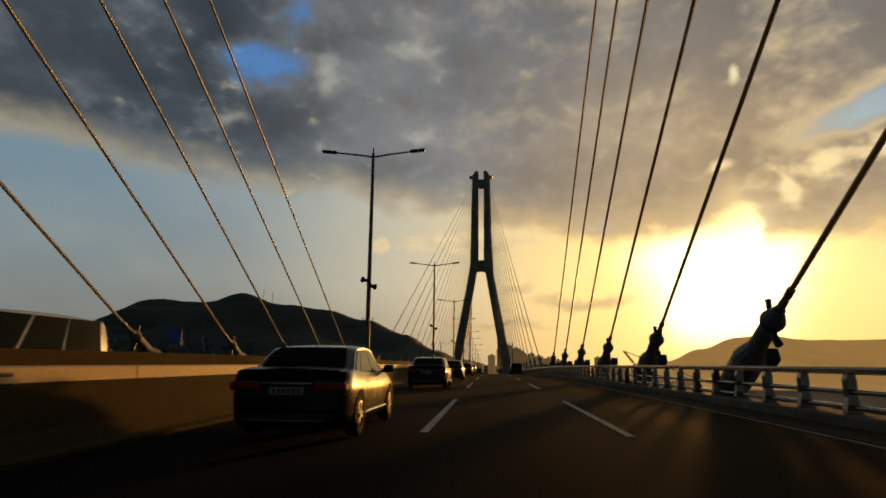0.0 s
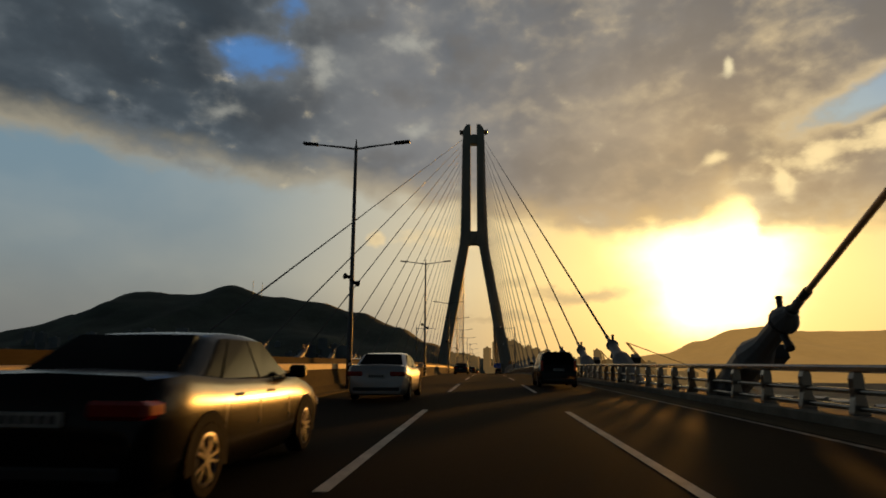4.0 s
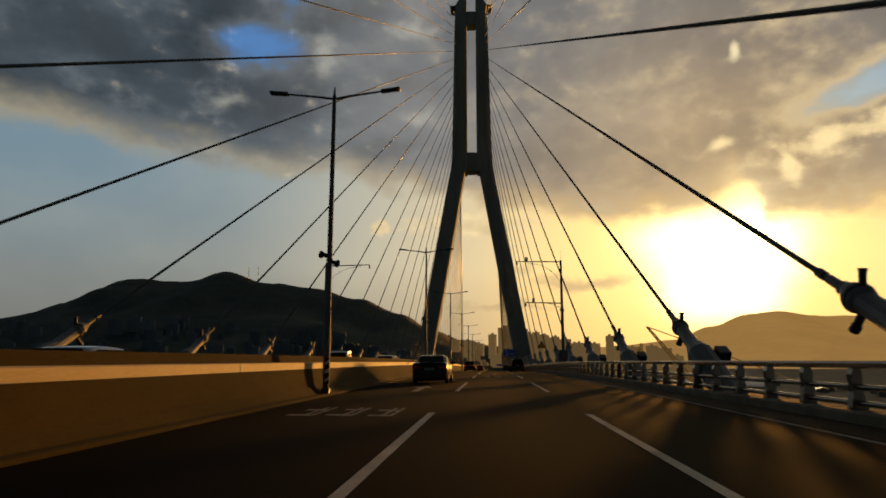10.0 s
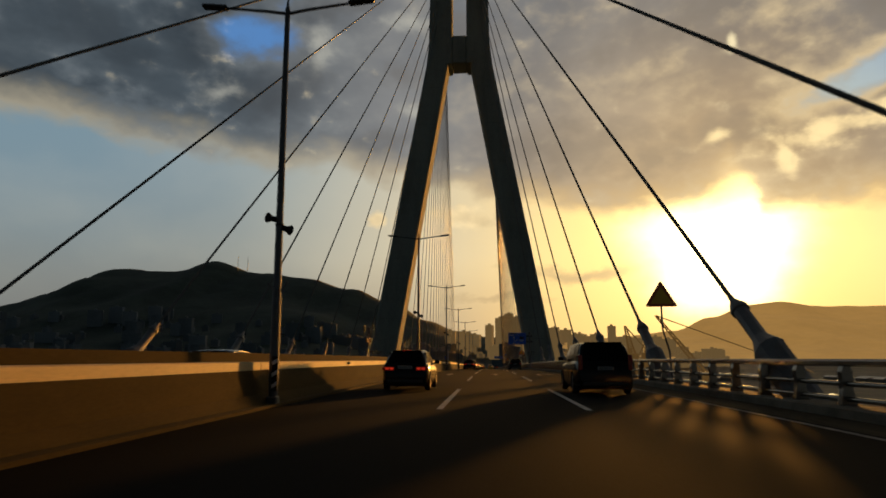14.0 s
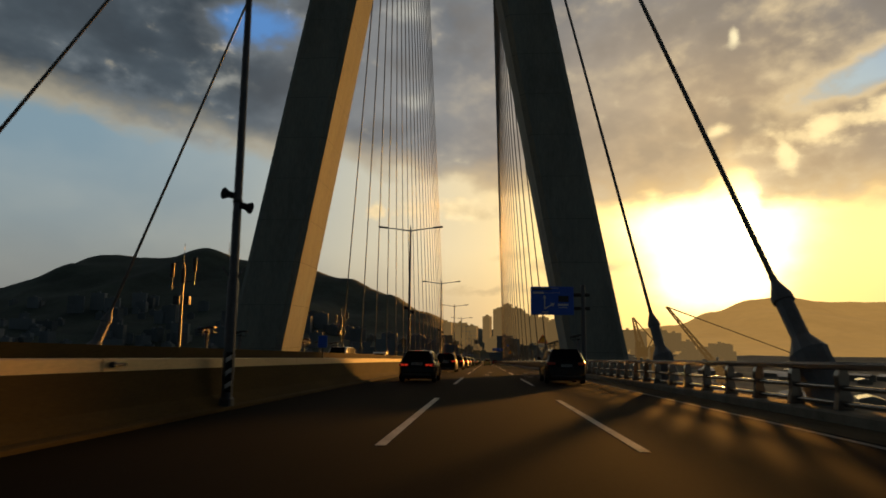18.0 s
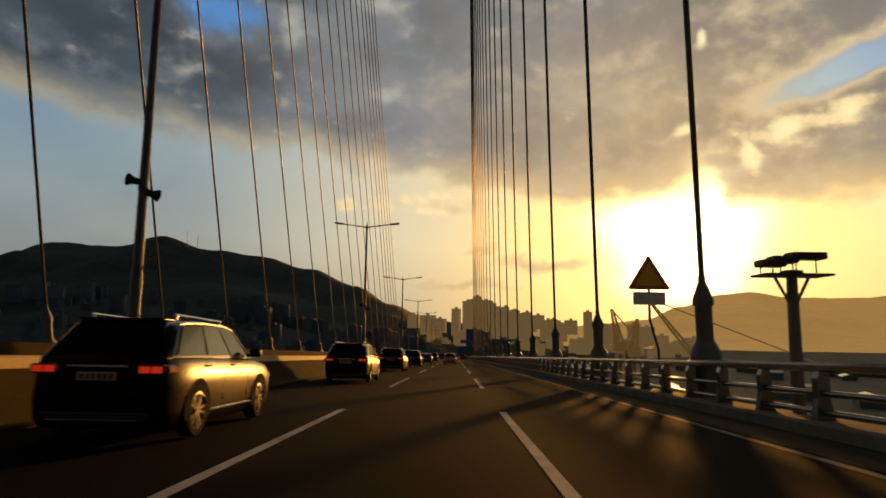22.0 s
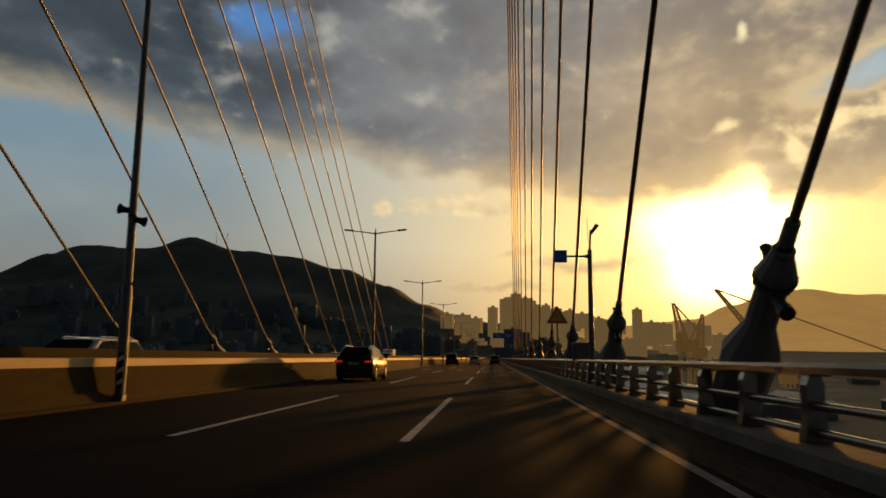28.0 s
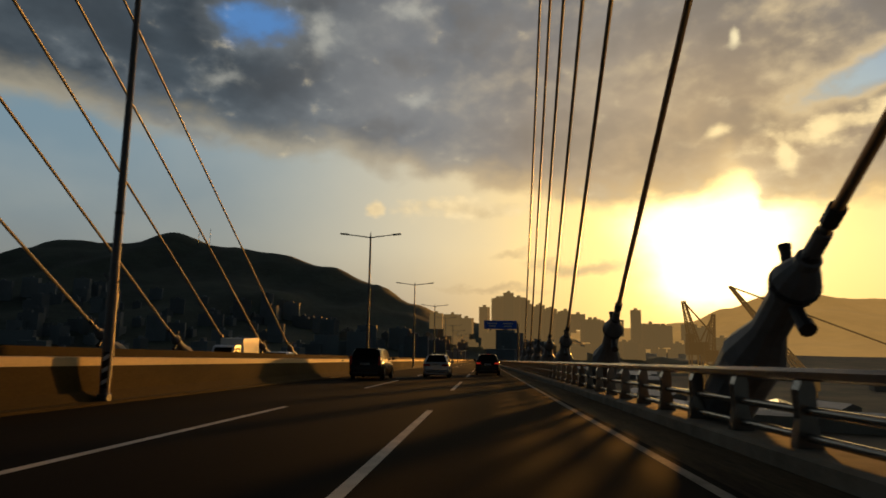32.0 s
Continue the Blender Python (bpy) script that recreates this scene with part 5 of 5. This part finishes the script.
def truck(place, box_body, label, ahead=False):
    """A light truck: cab over the front axle, then a box or an open bed with drop sides."""
    x, y = place
    root = empty("truck", (x, y, deck(y)), label, "truck", "oncoming traffic")
    root.rotation_euler = (0, 0, 0 if ahead else math.pi)
    white = PAINTS["white"]
    bm = bmesh.new()
    prism(bm, [(3.35, 0.42), (5.05, 0.42), (5.12, 0.95), (4.98, 1.18), (4.62, 1.98), (4.3, 2.08), (3.45, 2.08), (3.35, 1.98)], -0.86, 0.86)
    me = finish(bm, "cab")
    for v in me.vertices:
        v.co.x, v.co.y = -v.co.y, v.co.x
        v.co.x *= 1 - 0.10 * max(0, v.co.z - 1.2)
    part("cab", me, white, root)
    bm = bmesh.new()
    for p in [(-0.7, 5.0, 1.2), (0.7, 5.0, 1.2), (0.62, 4.66, 1.93), (-0.62, 4.66, 1.93)]:
        bm.verts.new(Vector(p) + Vector((0, 0.012, 0.006)))
    bm.verts.ensure_lookup_table()
    bm.faces.new(bm.verts)
    bmesh.ops.solidify(bm, geom=list(bm.faces), thickness=0.01)
    part("windscreen", bm, GLASS, root)
    for s in (-1, 1):
        bm = bmesh.new()
        h0, h1 = s * 0.868, s * 0.805
        for p in [(h0, 3.6, 1.2), (h0, 4.85, 1.2), (h1, 4.55, 1.9), (h1, 3.6, 1.9)]:
            bm.verts.new(p)
        bm.verts.ensure_lookup_table()
        bm.faces.new(bm.verts)
        bmesh.ops.solidify(bm, geom=list(bm.faces), thickness=0.012)
        part("side_window", bm, GLASS, root)
        bm = bmesh.new()
        box(bm, s * 1.03, 4.75, 1.45, 0.16, 0.08, 0.3, 0.03)
        tube(bm, (s * 0.84, 4.75, 1.5), (s * 1.0, 4.75, 1.5), 0.015, 0.015, 6)
        part("wing_mirror", bm, DARK, root)
        for q in (1.0, 4.35):
            wheel(root, s * 0.86, q, 0.32, s)
    bm = bmesh.new()
    box(bm, 0, 2.3, 0.55, 0.8, 4.4, 0.18, 0.02)
    part("chassis", bm, DARK, root)
    if box_body:
        bm = bmesh.new()
        box(bm, 0, 1.65, 1.62, 1.75, 3.2, 1.9, 0.03)
        part("cargo_box", bm, white, root, "white cargo box")
    else:
        bm = bmesh.new()
        box(bm, 0, 1.65, 0.82, 1.75, 3.25, 0.08, 0.01)
        part("bed_floor", bm, STEEL, root)
        for cx, cy, sx, sy in ((-0.86, 1.65, 0.05, 3.25), (0.86, 1.65, 0.05, 3.25), (0, 0.05, 1.68, 0.05), (0, 3.25, 1.68, 0.05)):
            bm = bmesh.new()
            box(bm, cx, cy, 1.12, sx, sy, 0.5, 0.01)
            part("drop_side", bm, white, root)
    return root


car("sedan", "black", (2.32, 9.2), "glossy black saloon with chrome trim beside the median barrier", chrome=True)
car("sedan", "black", (2.35, 29.3), "black saloon in the lane beside the median barrier", chrome=True)
car("sedan", "black", (2.4, 45.8), "black saloon in the lane beside the median barrier", chrome=True)
car("sedan", "black", (2.4, 69.5), "black saloon in the lane beside the median barrier")
car("sedan", "silver", (2.4, 84.0), "small silver-white saloon in the lane beside the barrier")
car("minivan", "black", (9.25, 96.4), "dark people carrier in the outer lane", "minivan")
car("sedan", "black", (2.4, 146.4), "black saloon in the lane beside the barrier")
car("sedan", "black", (2.4, 198.4), "black saloon in the lane beside the barrier")
car("minivan", "black", (9.2, 257.0), "dark boxy people carrier in the outer lane", "minivan")
car("hatchback", "black", (2.3, 259.0), "dark hatchback with lit red tail lamps beside the barrier", lit=True)
car("suv", "black", (9.4, 332.4), "dark SUV in the outer lane near the pylon", "suv")
car("hatchback", "black", (2.35, 332.0), "dark hatchback with lit tail lamps near the pylon", lit=True)
for y in (357.4, 375.0, 393.4, 411.9):
    car("suv", "brown", (2.05, y), "glossy dark brown SUV with lit brake lamps and silver roof rails", "suv", lit=True, chrome=True, rails=True, group="brown SUVs beside the median")
car("suv", "black", (2.2, 431.0), "dark SUV with chrome trim beside the median barrier", "suv", chrome=True, rails=True)
car("hatchback", "yellow", (5.9, 452.0), "yellow-green hatchback taxi in the middle lane", "taxi", lit=True)
car("sedan", "black", (2.4, 455.5), "black saloon beside the median barrier")
car("suv", "black", (2.3, 491.5), "dark SUV with lit brake lamps beside the median barrier", "suv", lit=True, rails=True)
car("minivan", "black", (2.35, 560.5), "black people carrier in the lane beside the median", "minivan")
car("hatchback", "silver", (5.8, 567.0), "pale hatchback in the middle lane")
car("suv", "black", (9.2, 575.0), "dark SUV with lit tail lamps in the outer lane", "suv", lit=True)
on = "oncoming traffic"
car("van", "white", (-3.9, 13.4), "white van on the opposite carriageway", "van", False, group=on)
car("sedan", "white", (-3.6, 112.0), "white saloon on the opposite carriageway", "car", False, group=on)
truck((-10.6, 166.0), True, "white box truck on the opposite carriageway")
car("sedan", "silver", (-3.6, 182.0), "silver saloon on the opposite carriageway", "car", False, group=on)
car("suv", "white", (-3.5, 222.5), "white SUV with roof rails on the opposite carriageway", "suv", False, chrome=True, rails=True, group=on)
truck((-7.0, 222.0), False, "white flatbed truck on the opposite carriageway")
car("sedan", "white", (-3.5, 246.0), "white saloon on the opposite carriageway", "car", False, group=on)
car("sedan", "black", (-3.6, 258.5), "dark saloon with bright trim on the opposite carriageway", "car", False, chrome=True, group=on)
car("van", "white", (-7.0, 359.0), "white delivery van on the opposite carriageway", "van", False, group=on)
truck((-7.1, 381.5), False, "dark-bedded light truck on the opposite carriageway")
car("sedan", "silver", (-3.6, 389.0), "silver saloon on the opposite carriageway", "car", False, group=on)
car("suv", "silver", (-3.6, 482.5), "silver SUV with roof rails on the opposite carriageway", "suv", False, chrome=True, rails=True, group=on)
car("sedan", "black", (-3.6, 514.0), "black saloon on the opposite carriageway", "car", False, chrome=True, group=on)
truck((-9.5, 574.0), True, "white box truck on the opposite carriageway")
car("sedan", "white", (-3.6, 566.0), "white saloon on the opposite carriageway", "car", False, group=on)


# ---- far shore: town, towers, cranes, masts ----
def block_mesh(w, d, h, floors):
    """A block of flats: floor bands drawn in between the slabs, parapet and roof hut."""
    bm = bmesh.new()
    fh = h / floors
    rings = []
    for i in range(floors):
        for z, k in ((i * fh, 0), (i * fh + fh * 0.45, 0), (i * fh + fh * 0.45, 0.5), (i * fh + fh * 0.95, 0.5), (i * fh + fh * 0.95, 0)):
            rings.append([bm.verts.new(p) for p in ((-w / 2 + k, -d / 2 + k, z), (w / 2 - k, -d / 2 + k, z), (w / 2 - k, d / 2 - k, z), (-w / 2 + k, d / 2 - k, z))])
    rings.append([bm.verts.new(p) for p in ((-w / 2, -d / 2, h + 1), (w / 2, -d / 2, h + 1), (w / 2, d / 2, h + 1), (-w / 2, d / 2, h + 1))])
    for a, b in zip(rings, rings[1:]):
        for i in range(4):
            bm.faces.new((a[i], a[(i + 1) % 4], b[(i + 1) % 4], b[i]))
    bm.faces.new(rings[-1])
    return finish(bm, "wall")


def hut_mesh(h):
    bm = bmesh.new()
    box(bm, 0, 0, h + 3, 6, 6, 4, 0.3)
    return finish(bm, "roof_hut")


KINDS = []
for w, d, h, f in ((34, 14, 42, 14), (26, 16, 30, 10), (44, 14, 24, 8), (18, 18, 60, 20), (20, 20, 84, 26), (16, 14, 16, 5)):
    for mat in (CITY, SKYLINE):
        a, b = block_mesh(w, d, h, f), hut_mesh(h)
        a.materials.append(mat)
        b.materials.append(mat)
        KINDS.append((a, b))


def block(kind, x, y, z, turn, label, group):
    root = empty("apartment_block", (x, y, z), label, "building", group)
    root.rotation_euler = (0, 0, turn)
    for nm, me in zip(("wall", "roof_hut"), KINDS[kind]):
        ob = new(nm, me)
        ob.parent = root


rng = random.Random(5)
for i in range(230):
    x, y = rng.uniform(-1500, 150), rng.uniform(1260, 1900)
    z = ground_at(x, y)
    if z < 70:
        block(rng.choice((0, 2, 2, 4, 10, 10, 10, 10)), x, y, z - 4, rng.uniform(-0.5, 0.5), "pale hillside apartment block of the harbour town", "hillside town")
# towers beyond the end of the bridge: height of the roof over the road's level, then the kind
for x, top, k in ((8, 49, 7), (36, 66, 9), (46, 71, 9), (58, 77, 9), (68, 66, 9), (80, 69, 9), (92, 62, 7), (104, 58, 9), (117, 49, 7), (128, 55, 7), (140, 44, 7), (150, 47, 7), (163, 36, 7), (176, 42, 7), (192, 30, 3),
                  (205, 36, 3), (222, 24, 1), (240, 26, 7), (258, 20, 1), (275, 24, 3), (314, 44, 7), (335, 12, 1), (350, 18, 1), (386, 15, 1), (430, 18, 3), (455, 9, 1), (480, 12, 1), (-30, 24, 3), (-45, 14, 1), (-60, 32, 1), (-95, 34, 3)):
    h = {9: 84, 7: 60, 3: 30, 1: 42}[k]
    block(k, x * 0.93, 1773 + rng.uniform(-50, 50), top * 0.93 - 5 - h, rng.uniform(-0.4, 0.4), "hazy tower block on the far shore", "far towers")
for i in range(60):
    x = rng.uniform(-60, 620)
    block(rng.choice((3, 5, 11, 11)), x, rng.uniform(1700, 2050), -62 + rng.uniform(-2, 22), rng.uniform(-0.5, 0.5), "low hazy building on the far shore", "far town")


def harbour_crane(x, y, z, reach, lean, label):
    root = empty("harbour_crane", (x, y, z), label, "crane", "harbour cranes")
    tip = Vector((reach, 0, lean))
    bm = bmesh.new()
    for o in ((-4, -4), (4, -4), (4, 4), (-4, 4)):
        tube(bm, (o[0], o[1], 10), (tip.x + o[0] * 0.3, o[1] * 0.3, tip.z), 0.9, 0.6, 5)
    n = 12
    for i in range(n):
        u, v = i / n, (i + 1) / n
        for s in (-1, 1):
            p = Vector((tip.x * u + 4 * s * (1 - 0.7 * u), -4 * (1 - 0.7 * u), 10 + (tip.z - 10) * u))
            q = Vector((tip.x * v - 4 * s * (1 - 0.7 * v), -4 * (1 - 0.7 * v), 10 + (tip.z - 10) * v))
            tube(bm, p, q, 0.45, 0.4, 4)
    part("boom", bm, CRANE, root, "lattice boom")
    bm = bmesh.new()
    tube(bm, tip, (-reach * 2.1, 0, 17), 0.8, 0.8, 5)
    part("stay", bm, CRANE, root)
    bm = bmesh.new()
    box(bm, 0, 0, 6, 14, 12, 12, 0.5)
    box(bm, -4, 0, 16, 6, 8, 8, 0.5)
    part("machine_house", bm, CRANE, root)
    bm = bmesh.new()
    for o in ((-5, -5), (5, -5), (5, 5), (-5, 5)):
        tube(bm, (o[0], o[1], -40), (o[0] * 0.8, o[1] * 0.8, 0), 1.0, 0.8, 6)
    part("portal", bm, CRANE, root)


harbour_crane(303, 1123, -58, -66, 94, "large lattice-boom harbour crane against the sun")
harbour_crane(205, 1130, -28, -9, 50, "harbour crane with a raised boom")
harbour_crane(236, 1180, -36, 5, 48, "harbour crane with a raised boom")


def radio_mast(x, y, h):
    z = ground_at(x, y)
    root = empty("radio_mast", (x, y, z - 2), "thin radio mast on the mountain ridge", "mast", "radio masts")
    bm = bmesh.new()
    tube(bm, (0, 0, 0), (0, 0, h), 1.1, 0.5, 6)
    part("mast", bm, DARK, root)
    bm = bmesh.new()
    for u in (0.6, 0.75, 0.9):
        tube(bm, (-2, 0, h * u), (2, 0, h * u), 0.4, 0.4, 5)
    part("antennas", bm, DARK, root)


radio_mast(-909, 2440, 62)
radio_mast(-872, 2440, 66)
